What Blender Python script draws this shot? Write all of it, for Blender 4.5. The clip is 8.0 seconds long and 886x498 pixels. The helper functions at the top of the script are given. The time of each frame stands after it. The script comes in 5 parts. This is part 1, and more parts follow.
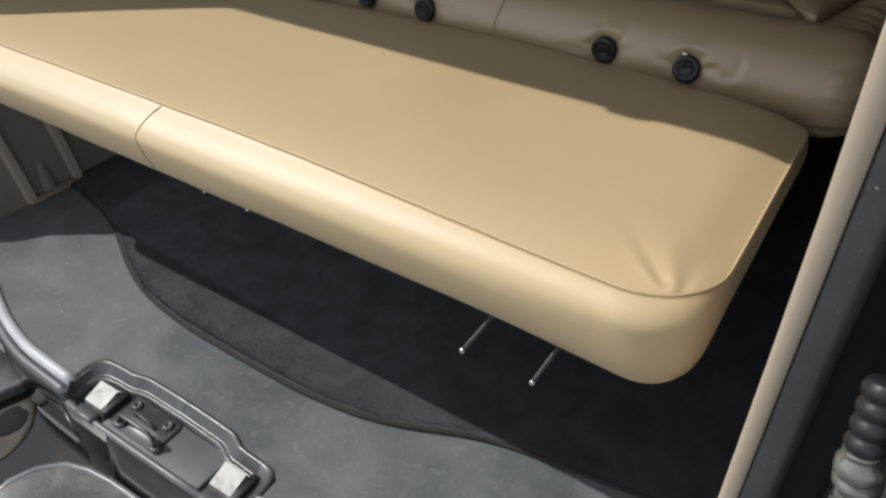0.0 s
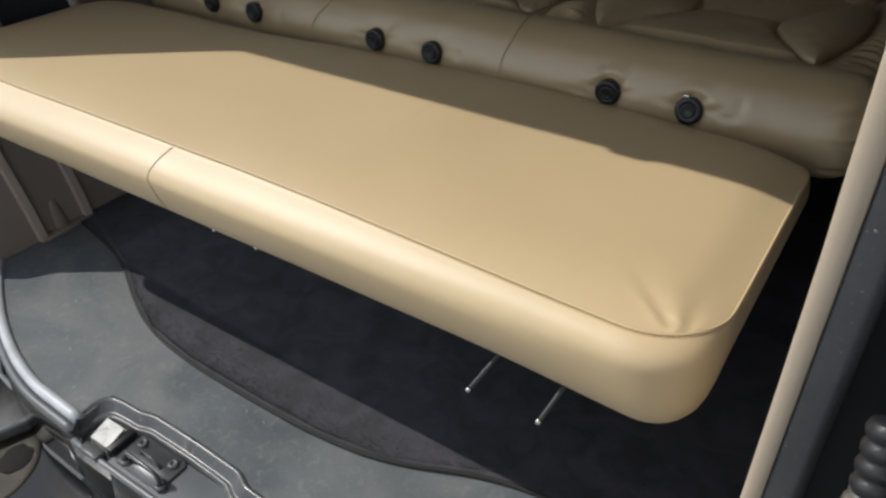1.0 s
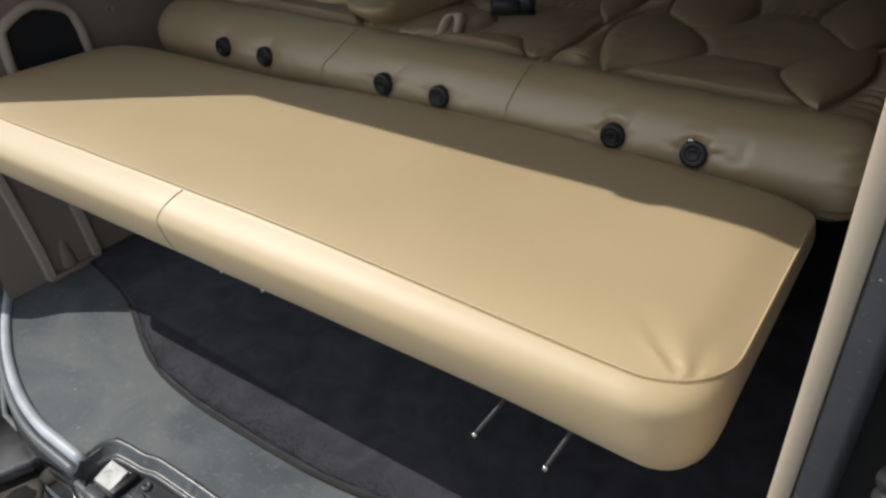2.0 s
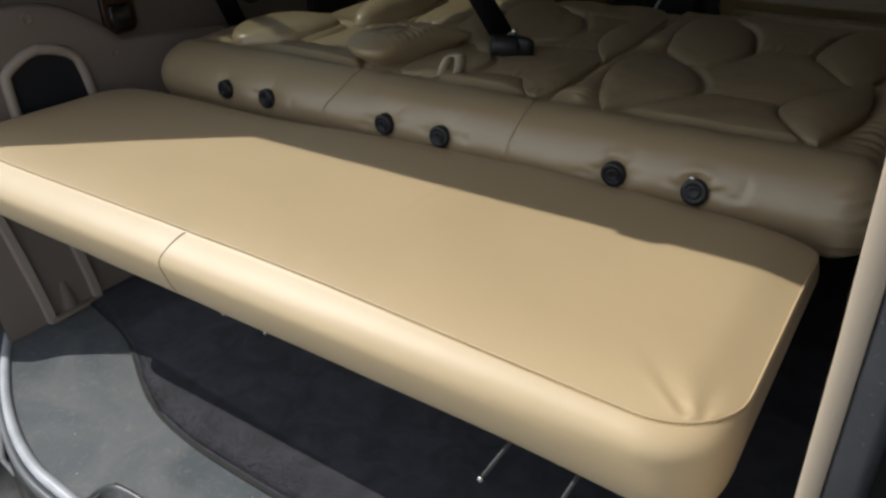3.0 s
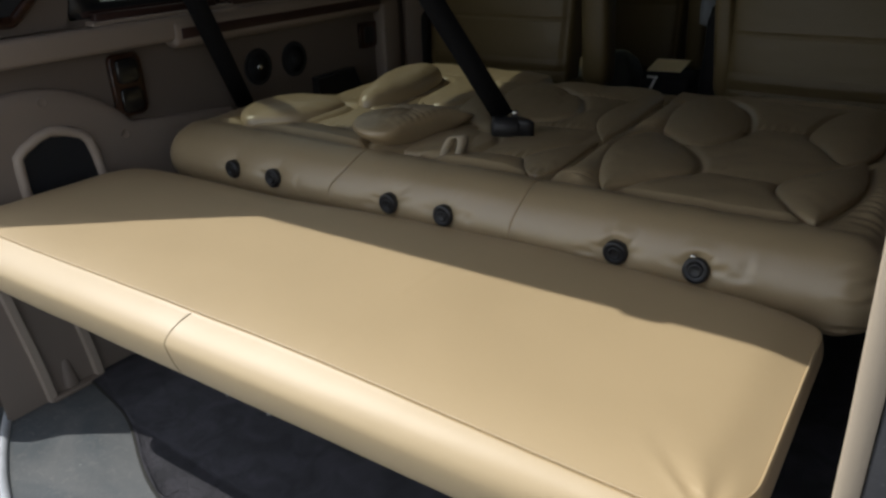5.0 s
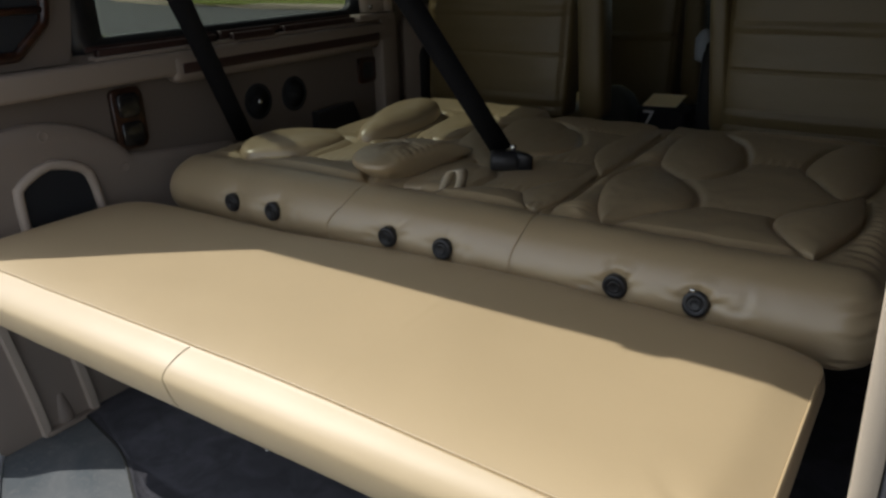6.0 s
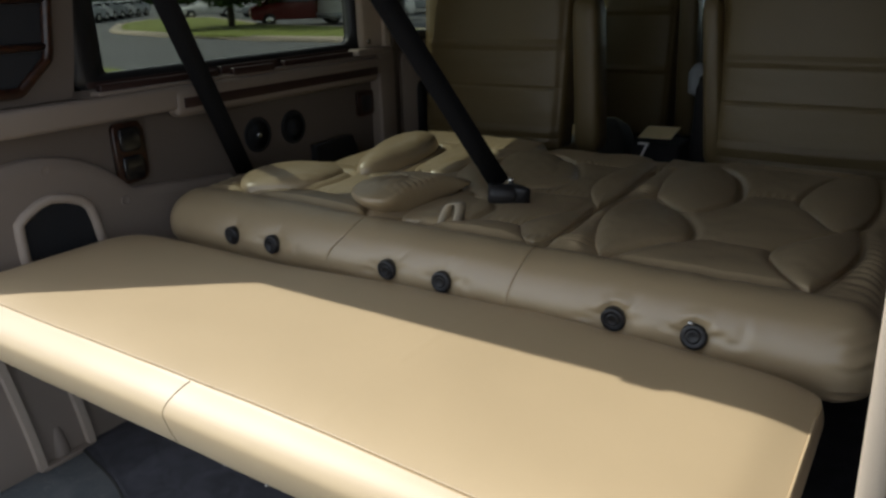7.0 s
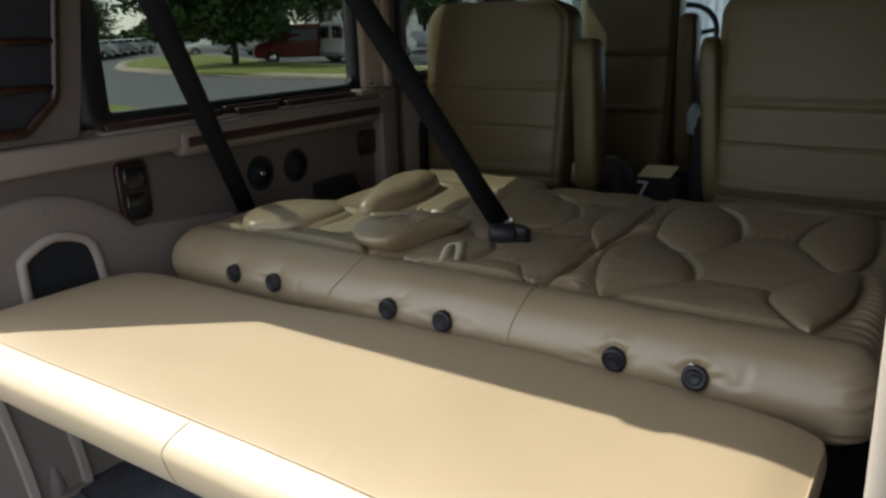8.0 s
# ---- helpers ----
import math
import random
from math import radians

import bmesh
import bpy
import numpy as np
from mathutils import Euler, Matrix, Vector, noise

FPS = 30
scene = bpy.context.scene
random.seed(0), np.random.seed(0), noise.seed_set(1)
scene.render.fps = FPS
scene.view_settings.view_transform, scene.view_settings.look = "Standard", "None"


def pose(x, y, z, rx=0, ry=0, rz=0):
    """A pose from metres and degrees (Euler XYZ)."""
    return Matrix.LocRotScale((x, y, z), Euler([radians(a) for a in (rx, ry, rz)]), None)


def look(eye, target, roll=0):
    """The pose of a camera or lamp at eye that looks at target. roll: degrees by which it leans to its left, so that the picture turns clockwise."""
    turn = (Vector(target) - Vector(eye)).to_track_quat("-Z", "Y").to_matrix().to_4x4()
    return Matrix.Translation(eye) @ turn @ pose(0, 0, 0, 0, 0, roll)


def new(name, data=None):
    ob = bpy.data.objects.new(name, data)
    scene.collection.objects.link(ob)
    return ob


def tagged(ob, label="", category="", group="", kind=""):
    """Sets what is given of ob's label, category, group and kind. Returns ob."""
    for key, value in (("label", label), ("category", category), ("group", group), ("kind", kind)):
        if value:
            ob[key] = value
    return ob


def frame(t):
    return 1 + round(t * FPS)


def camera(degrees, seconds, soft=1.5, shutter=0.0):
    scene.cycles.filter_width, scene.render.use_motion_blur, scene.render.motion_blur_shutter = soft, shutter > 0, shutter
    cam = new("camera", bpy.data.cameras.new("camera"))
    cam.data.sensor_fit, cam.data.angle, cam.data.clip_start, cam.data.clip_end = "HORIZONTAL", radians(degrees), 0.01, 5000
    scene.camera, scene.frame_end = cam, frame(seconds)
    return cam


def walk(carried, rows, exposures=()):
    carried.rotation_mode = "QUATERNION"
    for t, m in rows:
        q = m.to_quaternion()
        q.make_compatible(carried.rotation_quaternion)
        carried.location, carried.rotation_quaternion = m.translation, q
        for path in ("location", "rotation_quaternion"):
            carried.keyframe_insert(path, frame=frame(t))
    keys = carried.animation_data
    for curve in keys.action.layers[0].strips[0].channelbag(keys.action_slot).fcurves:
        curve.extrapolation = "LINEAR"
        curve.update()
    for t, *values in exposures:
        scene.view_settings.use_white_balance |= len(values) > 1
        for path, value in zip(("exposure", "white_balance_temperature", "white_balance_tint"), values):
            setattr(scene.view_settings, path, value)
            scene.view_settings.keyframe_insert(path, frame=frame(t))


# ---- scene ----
EXPOSURES = [(0.0, 0.02, 6600, 10), (3.0, -0.02, 6550, 10), (4.5, -0.03, 6550, 10), (6.0, 0.06, 6450, 10), (7.0, 0.26, 6350, 10), (8.0, 0.60, 6150, 10)]
cam = camera(61.66, 8.0, soft=2.7)
PATH = [
    (0, pose(-0.0000, 0.0012, 0.9449, 51.859, 0.828, 33.541)),
    (0.5, pose(0.0001, -0.0016, 0.9498, 53.073, 0.892, 33.689)),
    (1, pose(0.0028, -0.0050, 0.9539, 54.690, 0.999, 33.930)),
    (1.5, pose(0.0048, -0.0053, 0.9592, 56.204, 1.035, 34.304)),
    (3, pose(-0.0037, -0.0016, 0.9664, 60.367, 1.628, 34.153)),
    (3.5, pose(-0.0032, -0.0045, 0.9727, 61.756, 1.765, 34.121)),
    (4, pose(-0.0032, -0.0079, 0.9776, 63.306, 1.697, 34.196)),
    (4.5, pose(-0.0047, -0.0069, 0.9826, 64.525, 1.785, 34.163)),
    (6, pose(-0.0101, -0.0095, 0.9869, 68.280, 1.718, 33.909)),
    (6.5, pose(-0.0124, -0.0145, 0.9920, 69.317, 1.657, 33.699)),
    (7, pose(-0.0105, -0.0184, 0.9982, 70.509, 1.757, 33.583)),
    (7.5, pose(-0.0081, -0.0200, 1.0041, 71.819, 1.539, 33.689)),
    (8, pose(-0.0087, -0.0223, 1.0088, 73.231, 1.633, 33.657)),
]
walk(cam, PATH, EXPOSURES)


# ---------- light ----------
SUN_WAY = Vector((0.80, 0.31, -1.0))
world = bpy.data.worlds.new("sky")
scene.world = world
world.use_nodes = True
wn = world.node_tree
wn.nodes.clear()
sky = wn.nodes.new("ShaderNodeTexSky")
sky.sky_type, sky.sun_disc = "NISHITA", False
sky.sun_elevation, sky.sun_rotation = radians(49.4), math.atan2(-0.80, -0.31)
sky.air_density, sky.dust_density = 1.0, 0.25
back = wn.nodes.new("ShaderNodeBackground")
back.inputs["Strength"].default_value = 0.168
out = wn.nodes.new("ShaderNodeOutputWorld")
haze = wn.nodes.new("ShaderNodeHueSaturation")
haze.inputs["Saturation"].default_value = 0.34
wn.links.new(sky.outputs[0], haze.inputs["Color"])
wn.links.new(haze.outputs[0], back.inputs["Color"])
wn.links.new(back.outputs[0], out.inputs["Surface"])
sun = new("sun", bpy.data.lights.new("sun", "SUN"))
sun.data.energy, sun.data.angle, sun.data.color = 3.1, radians(0.55), (1.0, 0.978, 0.935)
sun.matrix_world = look((0, 0, 30), Vector((0, 0, 30)) + SUN_WAY)


# ---------- materials ----------
def ramp_mix(nt, fac, a, b):
    m = nt.nodes.new("ShaderNodeMix")
    m.data_type = "RGBA"
    m.inputs[6].default_value, m.inputs[7].default_value = (*a, 1), (*b, 1)
    nt.links.new(fac, m.inputs[0])
    return m.outputs[2]


def mat(name, color, rough=0.6, metal=0.0, grain=0.0, grain_size=400.0, vary=0.12, vary_size=6.0, bump=0.0, spread=0.12, coat=0.0, sheen=0.0, stretch=(1, 1, 1)):
    """A surface with a fine grain, broad unevenness of colour and gloss, and a relief."""
    m = bpy.data.materials.new(name)
    m.use_nodes = True
    nt = m.node_tree
    p = nt.nodes["Principled BSDF"]
    co = nt.nodes.new("ShaderNodeTexCoord")
    mp = nt.nodes.new("ShaderNodeMapping")
    mp.inputs["Scale"].default_value = stretch
    nt.links.new(co.outputs["Object"], mp.inputs[0])
    big = nt.nodes.new("ShaderNodeTexNoise")
    big.inputs["Scale"].default_value, big.inputs["Detail"].default_value = vary_size, 5
    fine = nt.nodes.new("ShaderNodeTexNoise")
    fine.inputs["Scale"].default_value, fine.inputs["Detail"].default_value = grain_size, 3
    nt.links.new(mp.outputs[0], big.inputs[0])
    nt.links.new(mp.outputs[0], fine.inputs[0])
    c1 = ramp_mix(nt, big.outputs[0], [v * (1 - vary) for v in color], [v * (1 + vary) for v in color])
    mul = nt.nodes.new("ShaderNodeMix")
    mul.data_type, mul.blend_type = "RGBA", "MULTIPLY"
    mul.inputs[0].default_value = 1.0
    g = ramp_mix(nt, fine.outputs[0], [1 - grain] * 3, [1 + grain] * 3)
    nt.links.new(c1, mul.inputs[6])
    nt.links.new(g, mul.inputs[7])
    nt.links.new(mul.outputs[2], p.inputs["Base Color"])
    mr = nt.nodes.new("ShaderNodeMapRange")
    mr.inputs[3].default_value, mr.inputs[4].default_value = max(0.02, rough - spread), min(1, rough + spread)
    nt.links.new(big.outputs[0], mr.inputs[0])
    nt.links.new(mr.outputs[0], p.inputs["Roughness"])
    p.inputs["Metallic"].default_value = metal
    p.inputs["Coat Weight"].default_value = coat
    p.inputs["Coat Roughness"].default_value = 0.08
    p.inputs["Sheen Weight"].default_value = sheen
    if bump:
        b = nt.nodes.new("ShaderNodeBump")
        b.inputs["Strength"].default_value, b.inputs["Distance"].default_value = bump, 0.002
        nt.links.new(fine.outputs[0], b.inputs["Height"])
        nt.links.new(b.outputs[0], p.inputs["Normal"])
    return m


def leather(name, color, rough=0.42, cells=520.0, relief=0.22, gloss=0.65, soft=0.25):
    """Upholstery leather: pebbled cells, soft creases and worn gloss."""
    m = mat(name, color, rough, 0, 0.05, 900, 0.07, 4.0, 0.0, 0.07)
    nt = m.node_tree
    p = nt.nodes["Principled BSDF"]
    co = nt.nodes.new("ShaderNodeTexCoord")
    v = nt.nodes.new("ShaderNodeTexVoronoi")
    v.inputs["Scale"].default_value = cells
    n = nt.nodes.new("ShaderNodeTexNoise")
    n.inputs["Scale"].default_value, n.inputs["Detail"].default_value = 22, 4
    nt.links.new(co.outputs["Object"], v.inputs["Vector"])
    nt.links.new(co.outputs["Object"], n.inputs["Vector"])
    b1 = nt.nodes.new("ShaderNodeBump")
    b1.inputs["Strength"].default_value, b1.inputs["Distance"].default_value = relief, 0.0006
    nt.links.new(v.outputs["Distance"], b1.inputs["Height"])
    b2 = nt.nodes.new("ShaderNodeBump")
    b2.inputs["Strength"].default_value, b2.inputs["Distance"].default_value = soft, 0.006
    nt.links.new(n.outputs[0], b2.inputs["Height"])
    nt.links.new(b1.outputs[0], b2.inputs["Normal"])
    nt.links.new(b2.outputs[0], p.inputs["Normal"])
    p.inputs["Specular IOR Level"].default_value = gloss
    return m


def burl(name):
    """Glossy dark burl wood."""
    m = mat(name, (0.10, 0.032, 0.014), 0.34, 0, 0.1, 300, 0.2, 8, 0, 0.05, coat=0.25)
    nt = m.node_tree
    p = nt.nodes["Principled BSDF"]
    co = nt.nodes.new("ShaderNodeTexCoord")
    n = nt.nodes.new("ShaderNodeTexNoise")
    n.inputs["Scale"].default_value, n.inputs["Detail"].default_value, n.inputs["Distortion"].default_value = 26, 8, 2.5
    nt.links.new(co.outputs["Object"], n.inputs["Vector"])
    r = nt.nodes.new("ShaderNodeValToRGB")
    r.color_ramp.elements[0].position, r.color_ramp.elements[0].color = 0.35, (0.014, 0.005, 0.003, 1)
    r.color_ramp.elements[1].position, r.color_ramp.elements[1].color = 0.68, (0.056, 0.021, 0.010, 1)
    nt.links.new(n.outputs[0], r.inputs[0])
    nt.links.new(r.outputs[0], p.inputs["Base Color"])
    return m


def glass(name, tint):
    m = bpy.data.materials.new(name)
    m.use_nodes = True
    nt = m.node_tree
    nt.nodes.clear()
    o = nt.nodes.new("ShaderNodeOutputMaterial")
    t = nt.nodes.new("ShaderNodeBsdfTransparent")
    t.inputs[0].default_value = (*tint, 1)
    g = nt.nodes.new("ShaderNodeBsdfGlossy")
    g.inputs["Roughness"].default_value = 0.02
    x = nt.nodes.new("ShaderNodeMixShader")
    x.inputs[0].default_value = 0.04
    nt.links.new(t.outputs[0], x.inputs[1])
    nt.links.new(g.outputs[0], x.inputs[2])
    nt.links.new(x.outputs[0], o.inputs[0])
    return m


TAN = leather("tan_leather", (0.585, 0.443, 0.254), 0.50, 620.0, 0.10, 0.60, 0.12)
TAN.node_tree.nodes["Principled BSDF"].inputs["Coat Weight"].default_value = 0.50
TAN.node_tree.nodes["Principled BSDF"].inputs["Coat Roughness"].default_value = 0.50
TAUPE = leather("taupe_leather", (0.388, 0.298, 0.177), 0.37, 520.0, 0.22, 1.0)
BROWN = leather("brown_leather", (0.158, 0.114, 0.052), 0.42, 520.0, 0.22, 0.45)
THREAD = mat("thread", (0.62, 0.48, 0.28), 0.8, 0, 0.2, 900, 0.1, 30)
TRIM = mat("beige_trim_plastic", (0.50, 0.41, 0.31), 0.55, 0, 0.05, 700, 0.06, 3, 0.06)
LEDGE = mat("taupe_trim_plastic", (0.26, 0.21, 0.173), 0.5, 0, 0.06, 700, 0.07, 3, 0.25)
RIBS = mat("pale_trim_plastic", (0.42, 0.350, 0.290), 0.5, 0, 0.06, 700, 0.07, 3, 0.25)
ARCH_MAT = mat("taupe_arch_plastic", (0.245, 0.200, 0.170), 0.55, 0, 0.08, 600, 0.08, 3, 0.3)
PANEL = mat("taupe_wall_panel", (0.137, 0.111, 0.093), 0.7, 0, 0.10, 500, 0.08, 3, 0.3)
HEADLINER = mat("headliner_fabric", (0.165, 0.140, 0.112), 0.95, 0, 0.1, 600, 0.06, 3, 0.3)
BLACK = mat("black_plastic", (0.017, 0.017, 0.019), 0.4, 0, 0.2, 500, 0.15, 8, 0.15)
MESHBLACK = mat("black_grille_cloth", (0.016, 0.017, 0.02), 0.9, 0, 0.4, 900, 0.1, 8, 0.5)
GREY_SEAL = mat("grey_rubber_seal", (0.058, 0.058, 0.063), 0.5, 0, 0.12, 300, 0.15, 12, 0.2)
RUBBER_MAT = mat("grey_rubber_mat", (0.104, 0.119, 0.128), 0.45, 0, 0.09, 350, 0.38, 5, 0.12, 0.15)
CARPET = mat("dark_carpet", (0.047, 0.047, 0.054), 1.0, 0, 0.20, 420, 0.45, 11, 0.5, 0)
LINING = mat("dark_side_lining", (0.105, 0.105, 0.115), 0.95, 0, 0.3, 330, 0.25, 11, 0.6, 0)
BINDING = mat("carpet_binding", (0.019, 0.019, 0.015), 0.8, 0, 0.2, 800, 0.1, 30, 0.4)
# the lip's glare is put into this pale base colour
LIP = mat("glare_pale_sill_lip", (0.46, 0.485, 0.515), 0.34, 0, 0.12, 300, 0.35, 14, 0.08, 0.10)
SILL = mat("black_sill_plastic", (0.074, 0.079, 0.083), 0.30, 0, 0.12, 300, 0.25, 10, 0.08, 0.12)
RECESS = mat("grey_recess_plastic", (0.130, 0.140, 0.149), 0.36, 0, 0.12, 300, 0.3, 12, 0.08, 0.12)
GLOSSBLACK = mat("gloss_black_bumper", (0.010, 0.010, 0.011), 0.16, 0, 0.1, 200, 0.3, 7, 0.0, 0.1, coat=0.5)
RIM_WORN = mat("worn_bumper_rim", (0.16, 0.165, 0.17), 0.30, 0, 0.2, 200, 0.4, 20, 0.1, 0.1)
STEPPAD = mat("grained_step_pad", (0.12, 0.12, 0.12), 0.6, 0, 0.6, 260, 0.2, 12, 0.9)
STEEL = mat("bright_steel", (0.62, 0.62, 0.60), 0.25, 1, 0.08, 300, 0.2, 30, 0.1)
DARKSTEEL = mat("dark_painted_steel", (0.10, 0.104, 0.11), 0.35, 0.4, 0.15, 300, 0.3, 25, 0.1)
NYLON = mat("pale_nylon", (0.25, 0.25, 0.24), 0.4, 0, 0.15, 200, 0.55, 60, 0.05)
WEBBING = mat("black_webbing", (0.011, 0.011, 0.012), 0.95, 0, 0.4, 900, 0.1, 20, 0.6)
WEBBING.node_tree.nodes["Principled BSDF"].inputs["Specular IOR Level"].default_value = 0.12
WOOD = burl("burl_wood")
BLIND = mat("dark_stained_rail", (0.040, 0.020, 0.017), 0.38, 0, 0.2, 200, 0.25, 20, 0.1)
GLASS = glass("tinted_glass", (0.55, 0.57, 0.52))
DARKTINT = glass("dark_tinted_glass", (0.03, 0.034, 0.033))
CLEAR = glass("windscreen_glass", (0.80, 0.86, 0.85))
DOORTINT = glass("front_door_glass", (0.60, 0.66, 0.64))
PAPER = mat("manila_paper", (0.85, 0.68, 0.38), 0.8, 0, 0.05, 200, 0.1, 12)
WHITE = mat("white_print", (0.75, 0.75, 0.75), 0.6)
ASPHALT = mat("asphalt", (0.135, 0.139, 0.144), 0.85, 0, 0.35, 60, 0.18, 0.25, 0.3)
CONCRETE = mat("kerb_concrete", (0.42, 0.36, 0.28), 0.85, 0, 0.2, 40, 0.2, 1.5, 0.3)
GRASS = mat("lawn", (0.20, 0.235, 0.045), 0.95, 0, 0.5, 25, 0.3, 0.7, 0.5)
LEAF = mat("tree_leaf", (0.045, 0.088, 0.018), 0.6, 0, 0.3, 20, 0.5, 1.2)
BARK = mat("bark", (0.05, 0.04, 0.03), 0.9, 0, 0.4, 30, 0.3, 4, 0.6)
REDPAINT = mat("red_car_paint", (0.13, 0.007, 0.007), 0.5, 0, 0.02, 200, 0.08, 2, coat=0.1)
WHITEPAINT = mat("white_car_paint", (0.80, 0.80, 0.80), 0.3, 0, 0.02, 200, 0.04, 2, coat=0.6)
SILVERPAINT = mat("silver_car_paint", (0.42, 0.44, 0.47), 0.3, 0.3, 0.02, 200, 0.06, 2, coat=0.6)
DARKGLASS = mat("dark_car_glass", (0.015, 0.018, 0.02), 0.08, 0, 0.05, 50, 0.1, 2)
TYRE = mat("tyre_rubber", (0.02, 0.02, 0.02), 0.8, 0, 0.2, 50, 0.1, 5)
FACADE = mat("pale_facade", (0.55, 0.56, 0.57), 0.8, 0, 0.1, 3, 0.08, 0.3)


def speckled(m, scale, size, color, share):
    """Adds small stray specks to a surface."""
    nt = m.node_tree
    p = nt.nodes["Principled BSDF"]
    old = p.inputs["Base Color"].links[0].from_socket
    co = nt.nodes.new("ShaderNodeTexCoord")
    v = nt.nodes.new("ShaderNodeTexVoronoi")
    v.inputs["Scale"].default_value = scale
    nt.links.new(co.outputs["Object"], v.inputs["Vector"])
    near = nt.nodes.new("ShaderNodeMath")
    near.operation = "LESS_THAN"
    near.inputs[1].default_value = size
    nt.links.new(v.outputs["Distance"], near.inputs[0])
    sep = nt.nodes.new("ShaderNodeSeparateColor")
    nt.links.new(v.outputs["Color"], sep.inputs[0])
    few = nt.nodes.new("ShaderNodeMath")
    few.operation = "LESS_THAN"
    few.inputs[1].default_value = share
    nt.links.new(sep.outputs[0], few.inputs[0])
    both = nt.nodes.new("ShaderNodeMath")
    both.operation = "MULTIPLY"
    nt.links.new(near.outputs[0], both.inputs[0])
    nt.links.new(few.outputs[0], both.inputs[1])
    mix = nt.nodes.new("ShaderNodeMix")
    mix.data_type = "RGBA"
    mix.inputs[7].default_value = (*color, 1)
    nt.links.new(both.outputs[0], mix.inputs[0])
    nt.links.new(old, mix.inputs[6])
    nt.links.new(mix.outputs[2], p.inputs["Base Color"])




def dusty(m, scale, lo, hi, color, amount, detail=6, twist=1.2):
    """Lays cloudy dust over a surface, and dulls it there."""
    nt = m.node_tree
    p = nt.nodes["Principled BSDF"]
    old = p.inputs["Base Color"].links[0].from_socket
    co = nt.nodes.new("ShaderNodeTexCoord")
    n = nt.nodes.new("ShaderNodeTexNoise")
    n.inputs["Scale"].default_value, n.inputs["Detail"].default_value, n.inputs["Distortion"].default_value = scale, detail, twist
    nt.links.new(co.outputs["Object"], n.inputs["Vector"])
    mr = nt.nodes.new("ShaderNodeMapRange")
    mr.inputs[1].default_value, mr.inputs[2].default_value, mr.inputs[4].default_value = lo, hi, amount
    nt.links.new(n.outputs[0], mr.inputs[0])
    mix = nt.nodes.new("ShaderNodeMix")
    mix.data_type = "RGBA"
    mix.inputs[7].default_value = (*color, 1)
    nt.links.new(mr.outputs[0], mix.inputs[0])
    nt.links.new(old, mix.inputs[6])
    nt.links.new(mix.outputs[2], p.inputs["Base Color"])


dusty(RUBBER_MAT, 4.5, 0.42, 0.72, (0.212, 0.213, 0.207), 0.75)
dusty(RUBBER_MAT, 55, 0.55, 0.75, (0.27, 0.265, 0.245), 0.45)
dusty(RUBBER_MAT, 240, 0.60, 0.70, (0.30, 0.295, 0.28), 0.35)
dusty(SILL, 30, 0.55, 0.75, (0.24, 0.24, 0.235), 0.5)
dusty(GLOSSBLACK, 16, 0.55, 0.75, (0.05, 0.055, 0.06), 0.25)
dusty(NYLON, 60, 0.52, 0.68, (0.08, 0.075, 0.06), 0.8)
dusty(GREY_SEAL, 9, 0.45, 0.75, (0.085, 0.085, 0.09), 0.6)
dusty(GREY_SEAL, 190, 0.66, 0.72, (0.30, 0.30, 0.30), 0.5)
dusty(CARPET, 13, 0.38, 0.75, (0.102, 0.096, 0.114), 0.55)
dusty(STEPPAD, 9, 0.40, 0.7, (0.30, 0.30, 0.29), 0.75)
speckled(RUBBER_MAT, 21, 0.03, (0.5, 0.5, 0.48), 0.5)
speckled(RUBBER_MAT, 38, 0.055, (0.5, 0.5, 0.48), 0.10)
speckled(GREY_SEAL, 120, 0.12, (0.35, 0.35, 0.34), 0.05)


# ---------- building helpers ----------
def mesh(name, verts, faces, material, smooth=True):
    me = bpy.data.meshes.new(name)
    me.from_pydata([tuple(v) for v in verts], [], faces)
    me.materials.append(material)
    bm = bmesh.new()
    bm.from_mesh(me)
    bmesh.ops.recalc_face_normals(bm, faces=bm.faces)
    for f in bm.faces:
        f.smooth = smooth
    bm.to_mesh(me)
    bm.free()
    return me


def thing(name, label, category, at=(0, 0, 0), group="", kind=""):
    ob = new(name)
    ob.location = at
    ob.empty_display_size = 0.05
    return tagged(ob, label, category, group, kind)


def put(name, me, parent=None, label="", at=None):
    """Links a mesh as a part of parent; its coordinates are the world's unless at says otherwise."""
    ob = new(name, me)
    if parent is not None:
        ob.parent = parent
        base = Vector((0, 0, 0))
        up = parent
        while up is not None:
            base += up.location
            up = up.parent
        ob.location = (Vector(at) if at else Vector((0, 0, 0))) - base
    elif at:
        ob.location = at
    return tagged(ob, label) if label else ob


def struct(name, me, label, category):
    return tagged(new(name, me), label, category, kind="structure")


def join(*parts):
    vs, fs = [], []
    for v, f in parts:
        k = len(vs)
        vs += [tuple(p) for p in v]
        fs += [tuple(i + k for i in q) for q in f]
    return vs, fs


def moved(g, m):
    return [tuple(m @ Vector(v)) for v in g[0]], g[1]


def box(x0, x1, y0, y1, z0, z1, r=0.0, seg=2):
    """A box with rounded edges, as verts and faces."""
    bm = bmesh.new()
    bmesh.ops.create_cube(bm, size=1)
    for v in bm.verts:
        v.co = Vector(((x0 + x1) / 2 + v.co.x * (x1 - x0), (y0 + y1) / 2 + v.co.y * (y1 - y0), (z0 + z1) / 2 + v.co.z * (z1 - z0)))
    if r:
        r = min(r, 0.49 * min(abs(x1 - x0), abs(y1 - y0), abs(z1 - z0)))
        bmesh.ops.bevel(bm, geom=list(bm.edges), offset=r, segments=seg, profile=0.5, affect="EDGES")
    return dump(bm)


